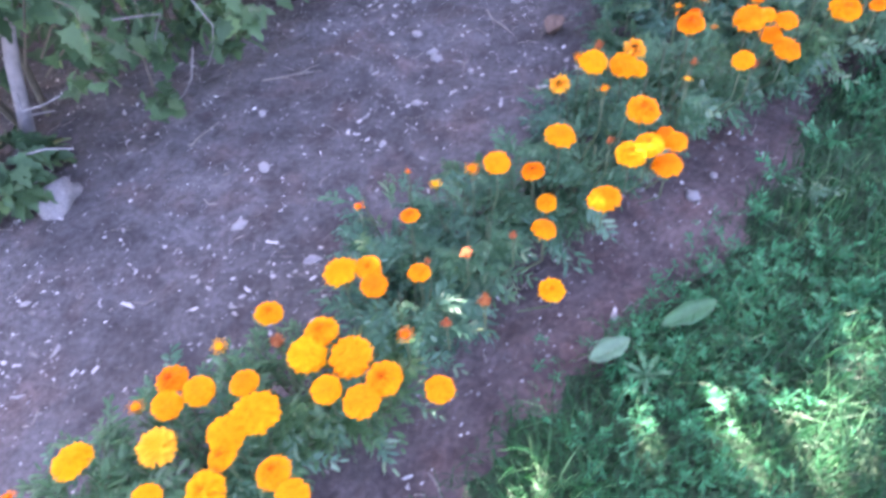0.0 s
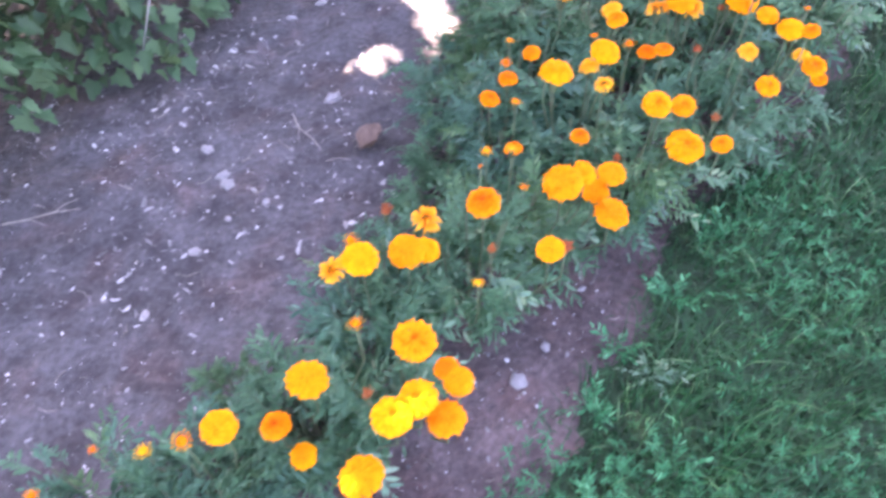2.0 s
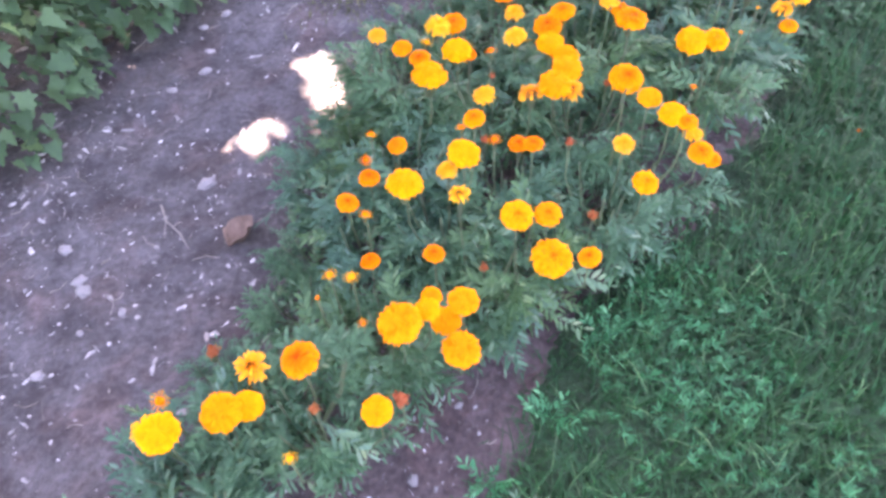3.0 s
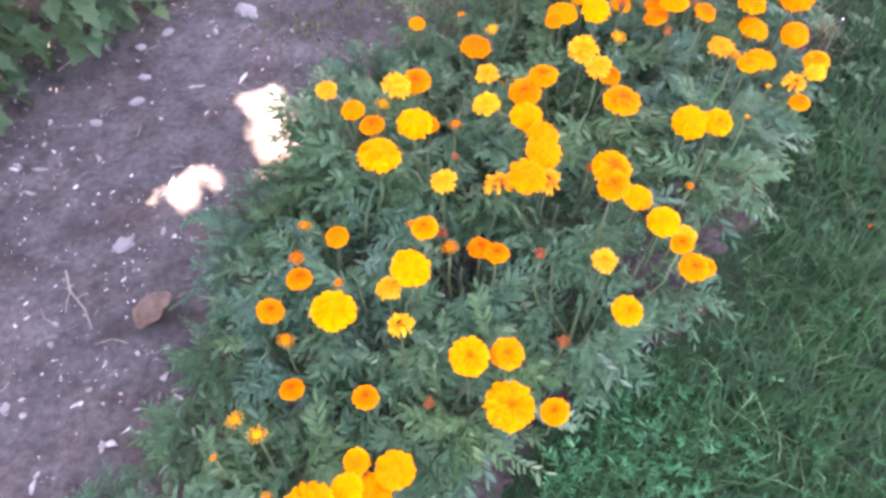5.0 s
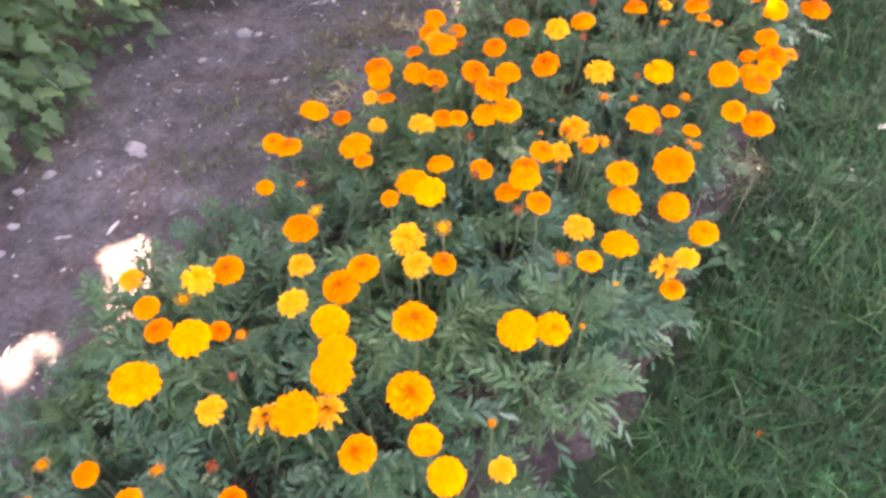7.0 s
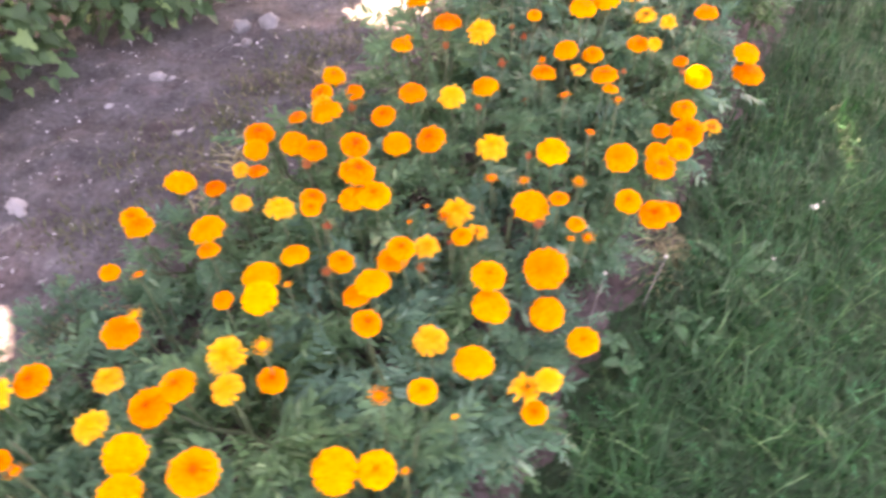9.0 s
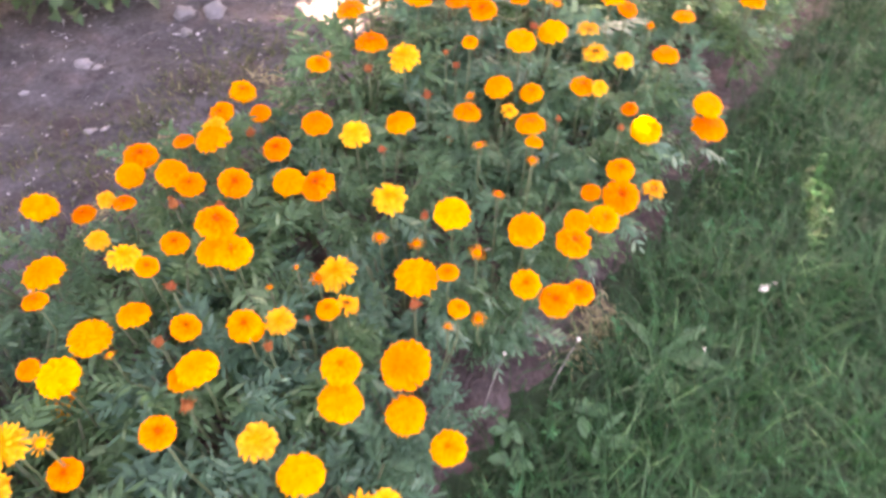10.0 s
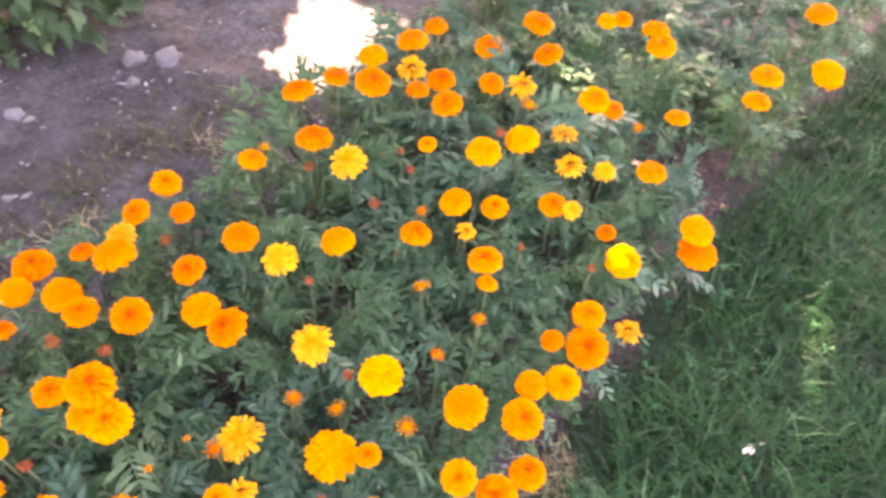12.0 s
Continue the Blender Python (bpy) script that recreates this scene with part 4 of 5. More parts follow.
marigold(1.425, 3.366, 0.253, [])
marigold(2.124, 3.394, 0.250, [])
marigold(2.298, 3.432, 0.290, [('O', 2.298, 3.432, 0.290, 0.054)])
marigold(1.572, 3.462, 0.248, [])
marigold(1.758, 3.499, 0.270, [])
marigold(1.928, 3.537, 0.261, [])
marigold(2.173, 3.546, 0.236, [])
marigold(2.412, 3.601, 0.268, [])
marigold(1.623, 3.682, 0.262, [])
marigold(1.809, 3.734, 0.253, [])
marigold(2.030, 3.742, 0.241, [])
marigold(2.279, 3.757, 0.259, [])
marigold(2.545, 3.841, 0.230, [])
marigold(1.967, 3.884, 0.251, [])
marigold(1.724, 3.886, 0.229, [])
marigold(2.121, 3.891, 0.231, [])
# a sunlit leaf, part of its brightness painted in as pale green
part("leaf", PALE_FRONDS[0], edge_plant, laid(Vector((0.105, 0.06, 0.15)), Vector((0.6, -0.75, -0.25)), Vector((0, 0, 1)), 0.075), "sunlit leaf, coloured pale, over the bed's edge")
# low plants without blooms, along the path
for x, y, high, wide in ((0.43, 1.41, 0.15, 0.17), (0.45, 1.55, 0.15, 0.17), (0.46, 1.70, 0.16, 0.17), (0.45, 1.82, 0.16, 0.17), (0.55, 1.95, 0.18, 0.17), (0.30, 1.29, 0.14, 0.13), (0.09, 1.04, 0.12, 0.1),
                         (0.66, 2.17, 0.2, 0.17), (0.54, 1.78, 0.19, 0.17)):
    marigold(x, y, high, [], wide)


# ---- grass and weeds on the lawn ----
def grass():
    rng = np.random.default_rng(8)
    spots = np.concatenate([rng.uniform((-0.4, -0.1), (3.4, 4.6), (330000, 2)), rng.uniform((-1.6, -3.0), (7.0, 7.0), (150000, 2))])
    outer = np.arange(len(spots)) >= 330000
    off = np.array([beyond_edge(x, y) for x, y in spots])
    inner = (off < 1.35) & (spots[:, 0] > -0.4) & (spots[:, 0] < 3.4) & (spots[:, 1] > -0.1) & (spots[:, 1] < 4.6)
    keep = (off > 0.0) & (outer ^ inner) & (off < 4.0) & (rng.random(len(off)) < np.where(spots[:, 1] > 1.5, np.clip(0.1 + (off / 0.13) ** 2, 0, 0.95), np.clip(0.2 + off * 7, 0, 1))) & (rng.random(len(off)) < np.clip(1.5 - off, 0.25 * np.clip(4.4 - off, 0, 1), 1))
    spots = spots[keep]
    n = len(spots)
    base = np.array([(x, y, rise(x, y) + 0.008) for x, y in spots])
    clump = np.array([noise.noise(Vector((x * 5, y * 5, 2))) for x, y in spots])
    long = (0.03 + 0.08 * rng.random(n) ** 1.6) * (1.0 + 0.75 * clump) * np.clip(0.6 + 0.3 * spots[:, 1], 0.85, 1.25) * np.clip(0.55 + 3 * off[keep], 0, 1)
    turn = rng.uniform(0, 2 * np.pi, n) + clump * 2
    bend = rng.uniform(0.25, 1.35, n)
    wide = rng.uniform(0.0006, 0.0014, n) * np.where(outer[keep], 2.2, 1.0)
    out = np.stack([np.cos(turn), np.sin(turn), 0 * turn], 1)
    side = np.stack([-np.sin(turn), np.cos(turn), 0 * turn], 1)
    rows = []
    for s, w in ((0.0, 1.0), (0.4, 0.95), (0.75, 0.7)):
        c = base + long[:, None] * (out * (np.sin(bend * s) * s)[:, None] + np.array([0, 0, 1]) * (np.cos(bend * s) * s)[:, None])
        rows += [c - side * (wide * w)[:, None], c + side * (wide * w)[:, None]]
    rows.append(base + long[:, None] * (out * np.sin(bend)[:, None] + np.array([0, 0, 1]) * np.cos(bend)[:, None]))
    verts = np.stack(rows, 1).reshape(-1, 3)
    q = np.arange(n)[:, None] * 7
    faces = np.concatenate([q + [0, 1, 3, 2], q + [2, 3, 5, 4]]).tolist() + (q + [4, 5, 6]).tolist()
    thing("grass", mesh("grass", verts.tolist(), faces, GRASS), Matrix(), "fine dark green blades of lawn grass", "grass", kind="stuff")


def lawn_weeds():
    """Low weeds with finely cut leaves among the grass, thick at the near end of the lawn and straggling over the soil."""
    rng = random.Random(9)
    verts, faces = [], []
    made = 0
    while made < 5200:
        x, y = rng.uniform(-0.2, 3.0), rng.uniform(0.1, 3.6)
        off = beyond_edge(x, y)
        patch = noise.noise(Vector((x * 3.2, y * 3.2, 7)))
        fringe = noise.noise(Vector((x * 11, y * 11, 3))) * 0.08
        thick = 0.95 - 0.82 * min(1.0, max(0.0, (y - 0.9) / 0.8))
        if not fringe - 0.03 < off < 1.1 or rng.random() > thick * (0.35 + 0.8 * patch) * 1.5 * min(1.0, 0.25 + max(0.0, off) * 8):
            continue
        made += 1
        c = Vector((x, y, rise(x, y) + rng.uniform(0.012, 0.06) * (0.4 if off < 0.03 else 1)))
        a0, size = rng.uniform(0, 6.3), rng.uniform(0.009, 0.021)
        tilt = Vector((rng.uniform(-0.6, 0.6), rng.uniform(-0.6, 0.6), 0))
        count = rng.choice((5, 5, 6, 7))
        spread = rng.uniform(3.0, 6.0)
        for k in range(count):
            # one narrow lobe of the leaf, with a side tooth on some
            a = a0 + k * spread / count + rng.uniform(-0.2, 0.2)
            way = Vector((math.cos(a), math.sin(a), 0))
            way.z = rng.uniform(-0.15, 0.6) + way.dot(tilt)
            side = Vector((-math.sin(a), math.cos(a), rng.uniform(-0.4, 0.4)))
            long, wide = size * rng.uniform(0.6, 1.15), size * rng.uniform(0.05, 0.1)
            q = len(verts)
            verts += [c - side * wide * 0.4, c + side * wide * 0.4, c + way * long * 0.6 - side * wide, c + way * long * 0.6 + side * wide, c + way * long - Vector((0, 0, long * 0.1))]
            faces += [(q, q + 1, q + 3, q + 2), (q + 2, q + 3, q + 4)]
            if rng.random() < 0.6:
                turn = rng.choice((-1, 1))
                f = c + way * long * 0.45
                q = len(verts)
                verts += [f - way * wide, f + way * wide, f + way * long * 0.3 + side * turn * long * 0.3]
                faces.append((q, q + 1, q + 2))
    thing("lawn_weeds", mesh("lawn_weeds", verts, faces, LAWN_WEED), Matrix(), "low cut-leaved green weeds among the grass", "weeds", kind="stuff")


def sparse_weeds():
    """Thin dry growth on the soil along the far part of the bed."""
    rng = random.Random(21)
    verts, faces = [], []
    made = 0
    while made < 2600:
        s = rng.uniform(0, 1)
        x, y = 0.62 + 0.55 * s + rng.gauss(-0.1, 0.09), 2.45 + 0.85 * s + rng.gauss(0.04, 0.09)
        if rng.random() > 0.5 + noise.noise(Vector((x * 7, y * 7, 5))):
            continue
        made += 1
        a, long, lean = rng.uniform(0, 6.3), rng.uniform(0.008, 0.03), rng.uniform(0.3, 1.2)
        out = Vector((math.cos(a), math.sin(a), 0))
        side = Vector((-out.y, out.x, 0)) * rng.uniform(0.0007, 0.0018)
        c = Vector((x, y, rise(x, y) - 0.001))
        mid = c + out * long * 0.4 * lean + Vector((0, 0, long * 0.5))
        q = len(verts)
        verts += [c - side, c + side, mid - side, mid + side, mid + out * long * 0.5 * lean + Vector((0, 0, long * 0.2))]
        faces += [(q, q + 1, q + 3, q + 2), (q + 2, q + 3, q + 4)]
    thing("sparse_weeds", mesh("sparse_weeds", verts, faces, SPARSE), Matrix(), "sparse yellowish-green weeds on the bare soil", "weeds", kind="stuff")


grass()
lawn_weeds()
sparse_weeds()


# ---- stones and litter on the soil ----
def stone_mesh(seed, flat, material):
    rng = random.Random(seed)
    bm = bmesh.new()
    bmesh.ops.create_icosphere(bm, subdivisions=3, radius=0.5)
    for v in bm.verts:
        v.co *= 1 + 0.5 * noise.noise(v.co * 3.0 + Vector((seed * 3.7, 0, 0))) + 0.12 * noise.noise(v.co * 11) + rng.uniform(-0.015, 0.015)
        v.co.z *= flat
    data = bpy.data.meshes.new("stone")
    bm.to_mesh(data)
    bm.free()
    data.polygons.foreach_set("use_smooth", [True] * len(data.polygons))
    data.materials.append(material)
    return data


STONES = [stone_mesh(k + 1, 0.55, STONE) for k in range(4)]
ROCKS = [stone_mesh(k + 11, 0.75, ROCK) for k in range(4)]


def stone(x, y, size, long=1.3, label="small pale stone lying on the soil", shapes=STONES):
    rng = random.Random(int(x * 1000) + int(y * 100))
    size *= 0.85
    thing("stone", rng.choice(shapes), Matrix.LocRotScale((x, y, rise(x, y) + size * 0.12), Euler((0, 0, rng.uniform(0, 6.3))), (size * long, size, size)),
          label, "stone", "stones on the path")


for row in ((0.188, 1.838, 0.036), (-0.038, 1.6, 0.026), (-0.062, 1.388, 0.022), (-0.4, 1.165, 0.03), (-0.41, 0.985, 0.03), (-0.452, 1.362, 0.022), (0.161, 2.489, 0.028), (0.056, 2.183, 0.024), (-0.009, 1.476, 0.014), (-0.128, 1.242, 0.018), (0.691, 1.253, 0.013), (0.606, 1.129, 0.018), (0.364, 0.764, 0.014), (0.337, 2.582, 0.045), (0.361, 2.56, 0.024), (0.105, 2.442, 0.024), (0.133, 2.333, 0.022), (0.131, 2.248, 0.026), (0.348, 2.579, 0.04), (0.639, 2.851, 0.02), (0.417, 2.977, 0.022), (0.516, 3.102, 0.04), (0.56, 3.09, 0.022), (-0.026, 1.575, 0.03), (0.067, 1.511, 0.016), (-0.088, 1.685, 0.026)):
    stone(*row)
stone(0.551, 1.062, 0.032, 1.1, "white stone on the soil beside the lawn edge")
stone(-0.86, 1.06, 0.10, 1.35, "large bluish-grey flat stone under the bushes", ROCKS)
stone(0.470, 1.563, 0.016, 1.2)
stone(0.705, 3.345, 0.062, 1.1, "rough grey rock at the foot of the bushes", ROCKS)
stone(0.785, 3.365, 0.068, 1.2, "rough grey rock at the foot of the bushes", ROCKS)
stone(0.735, 3.262, 0.036, 1.2, "rough grey rock at the foot of the bushes", ROCKS)


ball = bmesh.new()
bmesh.ops.create_icosphere(ball, subdivisions=1, radius=1)
BALL = [v.co.copy() for v in ball.verts]
BALL_FACES = [tuple(v.index for v in f.verts) for f in ball.faces]
ball.free()


def pebbles():
    """Crumbs and grit, strewn over the soil."""
    rng = random.Random(12)
    verts, faces = [], []
    made = 0
    while made < 6000:
        x, y = rng.uniform(-1.3, 2.3), rng.uniform(0.2, 4.0)
        if beyond_edge(x, y) > -0.02 or (y > 2.0 and rng.random() < 0.65) or rng.random() > 0.55 + 0.9 * noise.noise(Vector((x * 2.5, y * 2.5, 3))):
            continue
        made += 1
        size = 0.0013 + 0.0045 * rng.random() ** 6
        turn = Euler((rng.uniform(-0.4, 0.4), rng.uniform(-0.4, 0.4), rng.uniform(0, 6))).to_matrix()
        long, thick = rng.uniform(0.8, 1.9), rng.uniform(0.25, 0.6)
        c = Vector((x, y, rise(x, y) + size * 0.2))
        q = len(verts)
        for v in BALL:
            p = v * size * rng.uniform(0.5, 1.35)
            verts.append(c + turn @ Vector((p.x * long, p.y * 0.75, p.z * thick)))
        faces += [tuple(q + k for k in face) for face in BALL_FACES]
    thing("pebbles", mesh("pebbles", verts, faces, PEBBLE, False), Matrix(), "pale grit and small pebbles strewn over the soil", "pebbles", kind="stuff")


def straw():
    """Dry stalks and broken twigs lying about."""
    rng = random.Random(13)
    verts, faces = [], []
    made = 0
    while made < 650:
        x, y = rng.uniform(-1.2, 2.2), rng.uniform(0.2, 3.9)
        if beyond_edge(x, y) > 0.02 or (y > 2.2 and rng.random() < 0.6):
            continue
        made += 1
        a, long = rng.uniform(0, 6.3), 0.008 + 0.05 * rng.random() ** 2.5
        way = Vector((math.cos(a), math.sin(a), 0))
        side = Vector((-way.y, way.x, 0)) * rng.uniform(-0.25, 0.25) * long
        c = Vector((x, y, 0))
        line = [c - way * long * 0.5, c + side, c + way * long * 0.5]
        for p in line:
            p.z = rise(p.x, p.y) + rng.uniform(0.002, 0.006)
        thick = rng.uniform(0.0006, 0.0014)
        tube(verts, faces, line, [thick] * 3, 4)
    thing("straw", mesh("straw", verts, faces, STRAW), Matrix(), "dry straw and broken twigs strewn over the soil", "litter", kind="stuff")


def chips():
    """Angular flakes of pale stone and dry leaf, in drifts on the path."""
    rng = random.Random(14)
    verts, faces = [], []
    made = 0
    while made < 2400:
        x, y = rng.uniform(-1.1, 1.0), rng.uniform(0.3, 3.6)
        drift = noise.noise(Vector((x * 3.1, y * 3.1, 6)))
        if beyond_edge(x, y) > -0.2 - 0.1 * rng.random() or rng.random() > (0.1 + 1.1 * max(0.0, drift + 0.12)) * (1.0 if y < 2.1 else 0.5):
            continue
        made += 1
        size = 0.0018 + 0.007 * rng.random() ** 4
        long, thick = 0.9 + 2.6 * rng.random() ** 2, size * rng.uniform(0.1, 0.3)
        turn = Euler((rng.uniform(-0.35, 0.35), rng.uniform(-0.35, 0.35), rng.uniform(0, 6.3))).to_matrix()
        c = Vector((x, y, rise(x, y) + thick * 0.6))
        sides = rng.choice((4, 5, 5, 6))
        rim = []
        for k in range(sides):
            a = (k + rng.uniform(-0.3, 0.3)) * 6.283 / sides
            r = size * rng.uniform(0.6, 1.1)
            rim.append(Vector((math.cos(a) * r * long, math.sin(a) * r * 0.7 + 0.3 * size * math.cos(a) ** 2 * (long - 1), rng.uniform(-0.25, 0.25) * size)))
        q = len(verts)
        verts += [c + turn @ (p + Vector((0, 0, thick))) for p in rim] + [c + turn @ (p * 1.08 - Vector((0, 0, thick))) for p in rim]
        faces.append(tuple(q + k for k in range(sides)))
        faces += [(q + k, q + sides + k, q + sides + (k + 1) % sides, q + (k + 1) % sides) for k in range(sides)]
    thing("chips", mesh("chips", verts, faces, CHIP, False), Matrix(), "pale angular stone and leaf flakes strewn on the path", "flakes", kind="stuff")


pebbles()
straw()
chips()


def curled_leaf(name, x, y, z, long, wide, turn, curl, material, label, category):
    """A single leaf lying by itself: a pointed oval with a rib, cupped and curled."""
    rng = random.Random(int(x * 997))
    verts, faces, rows, cols = [], [], 9, 5
    for i in range(rows):
        s = i / (rows - 1)
        w = math.sin(math.pi * min(1.0, s * 0.97 + 0.02)) ** 0.7
        for j in range(cols):
            c = j / (cols - 1) * 2 - 1
            verts.append(((s - 0.5) * long, c * w * wide * 0.5 * (1 + rng.uniform(-0.16, 0.16)), curl * (c * c * w + (s - 0.5) ** 2 * 2) + rng.uniform(-1, 1) * curl * 0.2))
    faces = [(i * cols + j, i * cols + j + 1, (i + 1) * cols + j + 1, (i + 1) * cols + j) for i in range(rows - 1) for j in range(cols - 1)]
    ob = thing(name, mesh(name, verts, faces, material), pose(x, y, z, 0, 0, turn), label, category)
    solid = ob.modifiers.new("thickness", "SOLIDIFY")
    solid.thickness = 0.0008
    return ob


curled_leaf("dead_leaf", 0.285, 1.668, rise(0.285, 1.668) + 0.008, 0.082, 0.055, 60, 0.035, DRY_LEAF, "curled brown dead leaf on the soil", "dead leaf")
bleached = curled_leaf("dry_leaf", 2.10, 2.498, 0.062, 0.024, 0.013, 30, 0.003, PAPERY, "dry whitish leaf lying on the grass", "dry leaf")
verts, faces = [], []
tube(verts, faces, [(0.008, 0, 0.001), (0.02, 0.002, 0.003), (0.036, 0.0, 0.001)], [0.0016, 0.0009, 0.0006], 5)
part("leaf_stalk", mesh("leaf_stalk", verts, faces, PAPERY), bleached)
curled_leaf("plantain_leaf", 0.341, 0.655, 0.062, 0.082, 0.042, 32, 0.006, PLANTAIN, "broad pale green weed leaf at the lawn edge", "weed leaf")
curled_leaf("plantain_leaf", 0.485, 0.735, 0.055, 0.115, 0.04, 28, 0.006, WEED, "narrow dark green weed leaf at the lawn edge", "weed leaf")
curled_leaf("dry_leaf", 0.361, 2.323, rise(0.361, 2.323) + 0.004, 0.045, 0.008, 70, 0.006, PAPERY, "thin curled whitish dry leaf on the path", "dry leaf")
curled_leaf("fallen_petal", 1.60, 1.765, 0.055, 0.014, 0.009, 20, 0.003, ORANGE, "orange marigold petal fallen on the grass", "petal")
curled_leaf("dry_leaf", -0.21, 0.845, 0.05, 0.038, 0.022, 15, 0.014, STONE, "crumpled whitish dry leaf at the bed's edge", "dry leaf")


# ---- weeds along the lawn's edge ----
def weed(x, y, reach, count, seed, tooth=0.62, broad=0.13, label="low green rosette weed in the lawn's edge"):
    """A low rosette of leaves, long and toothed or broad and smooth."""
    rng = random.Random(seed)
    ob = thing("weed", None, Matrix.Translation((x, y, rise(x, y) + 0.04)), label, "weed", "weeds in the lawn")
    for k in range(count):
        a = k * 2.4 + rng.uniform(-0.3, 0.3)
        way = Vector((math.cos(a), math.sin(a), 0))
        side = Vector((-way.y, way.x, 0))
        long = reach * rng.uniform(0.7, 1.1)
        lift = rng.uniform(0.35, 0.8)
        verts, faces = [], []
        for i in range(9):
            s = i / 8
            wide = long * (0.03 + broad * math.sin(math.pi * s ** 1.4)) * (1.0 if i % 2 else tooth) * (1 - s * 0.3)
            mid = way * long * s + Vector((0, 0, long * lift * (s - 0.75 * s * s)))
            verts += [mid - side * wide + Vector((0, 0, wide * 0.4)), mid, mid + side * wide + Vector((0, 0, wide * 0.4))]
        for i in range(8):
            faces += [(i * 3, i * 3 + 1, i * 3 + 4, i * 3 + 3), (i * 3 + 1, i * 3 + 2, i * 3 + 5, i * 3 + 4)]
        part("leaf", mesh("leaf", verts, faces, WEED), ob)
    return ob


weed(1.9, 2.345, 0.105, 9, 1)
weed(1.79, 2.19, 0.055, 4, 3)
for x, y, reach, count, seed in ((1.765, 2.225, 0.045, 4, 6), (1.645, 2.185, 0.032, 6, 7), (1.65, 2.13, 0.035, 6, 8), (1.83, 2.18, 0.03, 5, 9)):
    weed(x, y, reach, count, seed, 0.96, 0.3, "low weed with smooth broad leaves at the lawn's edge")
WEED_FRONDS = [single_frond(220 + k, LAWN_WEED) for k in range(6)]


def feathery_weed(x, y, reach, count, fronds, label):
    """A tuft of finely cut leaves standing in the lawn."""
    rng = random.Random(int(x * 1000) + int(y * 100))
    ob = thing("weed", None, Matrix.Translation((x, y, rise(x, y) + 0.012)), label, "weed", "weeds in the lawn")
    for k in range(count):
        a = k * 2.4 + rng.uniform(-0.4, 0.4)
        way = Vector((math.cos(a), math.sin(a), rng.uniform(0.3, 1.1)))
        part("leaf", rng.choice(fronds), ob, laid(Vector((0, 0, rng.uniform(0, 0.02))), way, Vector((0, 0, 1)), reach * rng.uniform(0.7, 1.15)))


for x, y, reach, count in ((0.66, 0.995, 0.05, 7), (0.768, 0.887, 0.055, 6), (0.563, 0.744, 0.045, 7), (0.5, 0.695, 0.05, 7), (0.39, 0.689, 0.04, 5), (0.625, 0.83, 0.05, 8), (0.784, 0.798, 0.055, 6), (0.71, 0.72, 0.05, 7),
                           (0.72, 1.1, 0.05, 6), (0.84, 1.2, 0.055, 7), (0.9, 1.02, 0.05, 6), (0.95, 1.34, 0.05, 6), (0.6, 0.6, 0.05, 7), (0.45, 0.55, 0.045, 6), (0.3, 0.5, 0.045, 6), (1.05, 1.46, 0.05, 5)):
    feathery_weed(x, y, reach, count, WEED_FRONDS, "feathery green weed standing in the lawn")
# this sprig's sunlit look comes from its pale leaf colour
feathery_weed(0.768, 1.045, 0.05, 7, PALE_FRONDS, "feathery weed sprig in the lawn, coloured pale as if sunlit")
weed(0.40, 0.62, 0.045, 8, 5)


def dry_grass():
    """Small tangles of dead, bent blades along the bed's edges."""
    rng = random.Random(31)
    verts, faces = [], []
    for x, y, reach, count in ((1.79, 2.40, 0.045, 40), (1.80, 2.45, 0.045, 40), (1.765, 2.354, 0.04, 30), (1.81, 2.44, 0.045, 34), (1.965, 2.25, 0.05, 26), (1.016, 3.08, 0.045, 34), (1.075, 2.985, 0.045, 34),
                               (0.842, 2.797, 0.045, 34), (0.816, 2.733, 0.045, 34), (0.67, 2.28, 0.045, 34), (0.79, 2.59, 0.045, 34), (0.56, 2.22, 0.045, 34)):
        for _ in range(count):
            a, bend = rng.uniform(0, 6.28), rng.uniform(-1.2, 1.2)
            long = reach * rng.uniform(0.4, 1.3)
            px, py = x + rng.gauss(0, 0.5) * reach, y + rng.gauss(0, 0.5) * reach
            line = [Vector((px, py, rise(px, py) + rng.uniform(0, 0.02)))]
            for k in range(3):
                line.append(line[-1] + Vector((math.cos(a), math.sin(a), rng.uniform(0.2, 1.0) - 0.4 * k)).normalized() * long / 3)
                a += bend * 0.5
            wide = rng.uniform(0.0006, 0.0015)
            tube(verts, faces, line, [wide, wide * 0.9, wide * 0.7, wide * 0.3], 3)
    thing("dry_grass", mesh("dry_grass", verts, faces, DRY), Matrix(), "dead straw-coloured tufts of grass beside the marigolds", "dry grass", kind="stuff")


dry_grass()


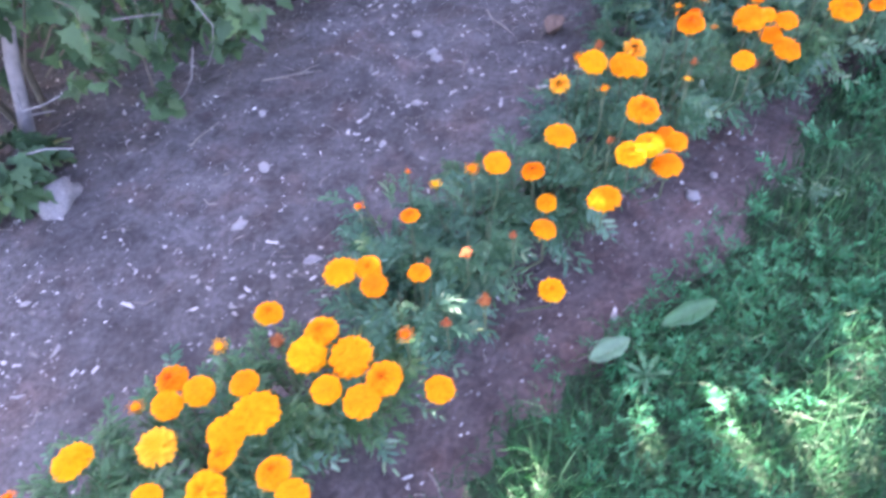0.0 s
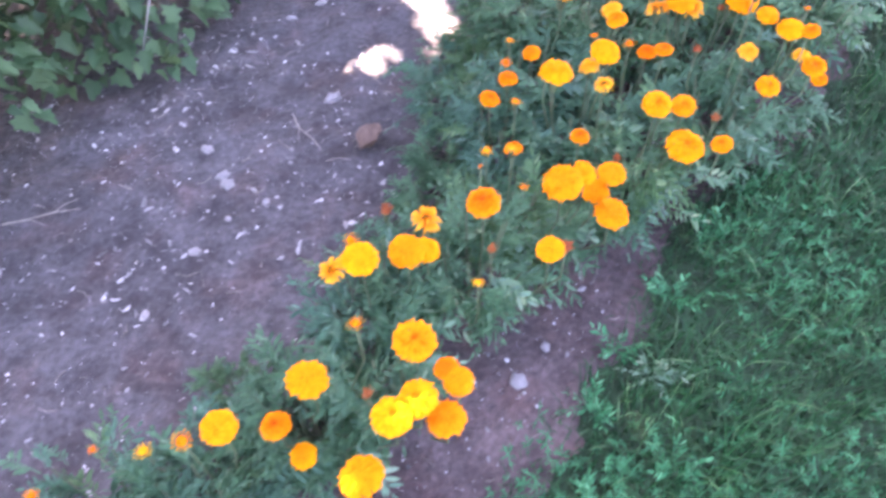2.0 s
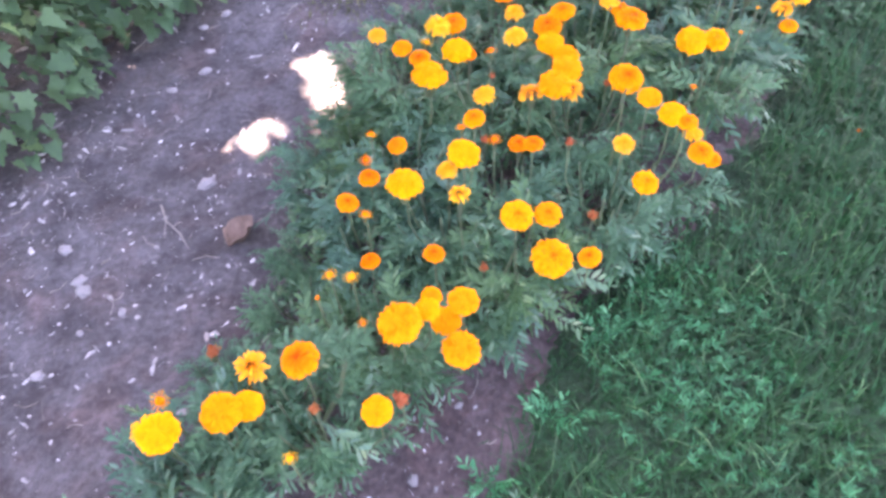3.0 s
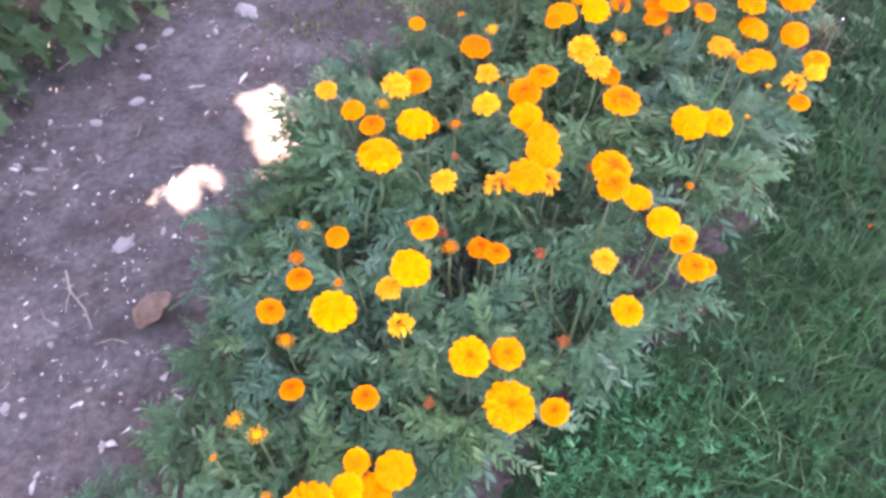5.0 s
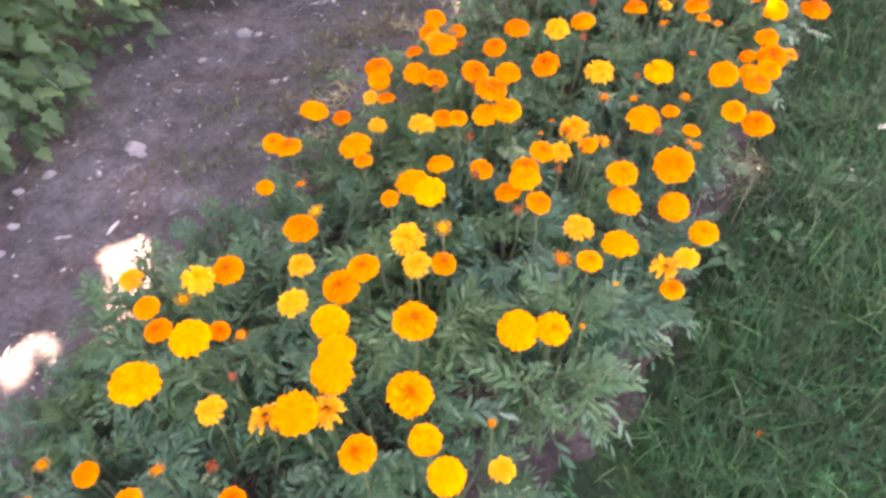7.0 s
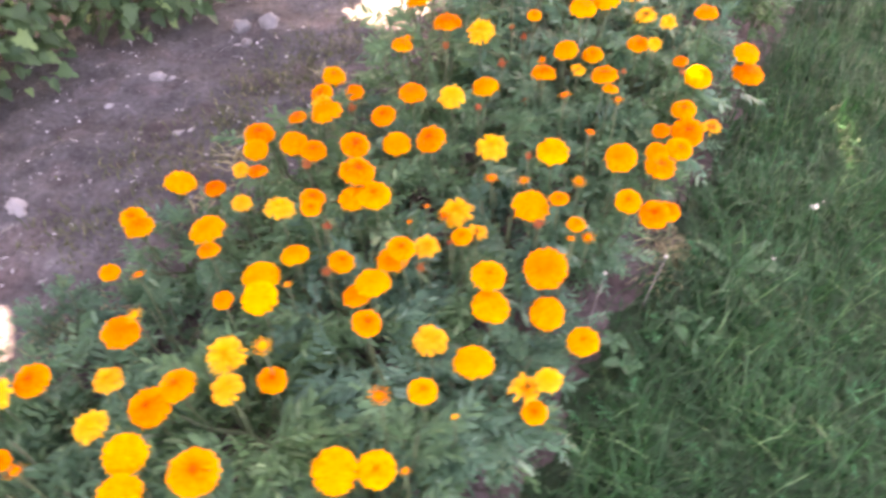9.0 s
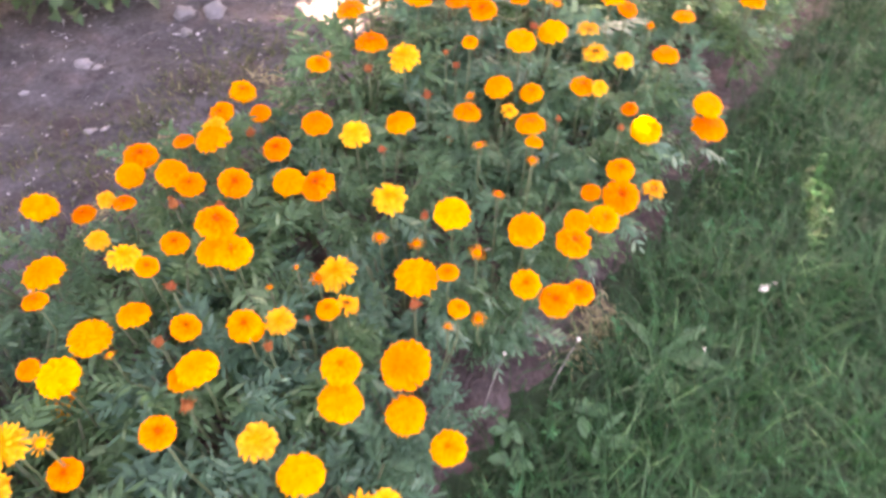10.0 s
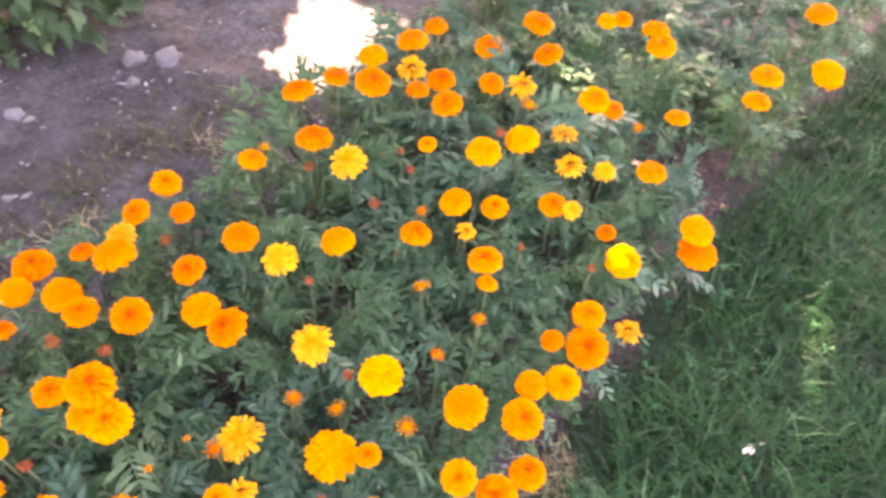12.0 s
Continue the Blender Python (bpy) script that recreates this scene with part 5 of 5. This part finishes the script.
def seed_stalk(x, y, tip, label):
    verts, faces = [], []
    tube(verts, faces, [(0, 0, -0.005), (tip[0] * 0.4, tip[1] * 0.4, tip[2] * 0.55), tip], [0.0013, 0.0011, 0.0008], 5)
    ob = thing("seed_stalk", None, Matrix.Translation((x, y, rise(x, y))), label, "seed stalk")
    part("stalk", mesh("stalk", verts, faces, STRAW), ob)
    verts, faces = [], []
    heart(verts, faces, 0.5, 1.2)
    part("seed_head", mesh("seed_head", verts, faces, PAPERY), ob, Matrix.LocRotScale(tip, None, (0.0065, 0.0065, 0.0065)))


seed_stalk(1.60, 2.22, (0.03, 0.06, 0.12), "thin stalk with a pale seed head at the lawn edge")
seed_stalk(1.71, 2.27, (0.04, 0.05, 0.12), "thin bent stalk with a small seed head")


# ---- fallen twigs ----
def twig(x, y, turn, long, fork, label):
    """A thin bleached stick with one or two side shoots, lying on the soil."""
    rng = random.Random(int(long * 1000))
    ob = thing("twig", None, pose(x, y, rise(x, y) + 0.004, 0, 0, turn), label, "twig", "twigs on the path")
    line = [Vector((long * (s - 0.5), rng.uniform(-0.06, 0.06) * long, rng.uniform(0.0, 0.05) * long)) for s in (0, 0.3, 0.65, 1)]
    verts, faces = [], []
    tube(verts, faces, line, [0.0024, 0.0022, 0.0018, 0.001], 6)
    part("stick", mesh("stick", verts, faces, STRAW), ob)
    for k in range(fork):
        root = line[1 + k]
        tip = root + Vector((long * 0.28, long * 0.16 * (1 if k else -1), 0.02 * long))
        verts, faces = [], []
        tube(verts, faces, [root, (root + tip) * 0.5 + Vector((0, 0, 0.004)), tip], [0.0015, 0.0012, 0.0008], 5)
        part("shoot", mesh("shoot", verts, faces, STRAW), ob)
    return ob


twig(-0.40, 1.50, 8, 0.16, 2, "pale broken twig with two shoots on the soil")
twig(-0.575, 1.28, 58, 0.10, 0, "thin pale twig lying under the bushes")
twig(0.14, 1.71, -54, 0.15, 1, "thin forked twig lying on the soil")
twig(-0.06, 2.39, 60, 0.06, 1, "small pale twig at the bushes' edge")
seed_stalk(1.98, 2.30, (-0.01, 0.05, 0.07), "thin stalk with a pale seed head in the lawn")
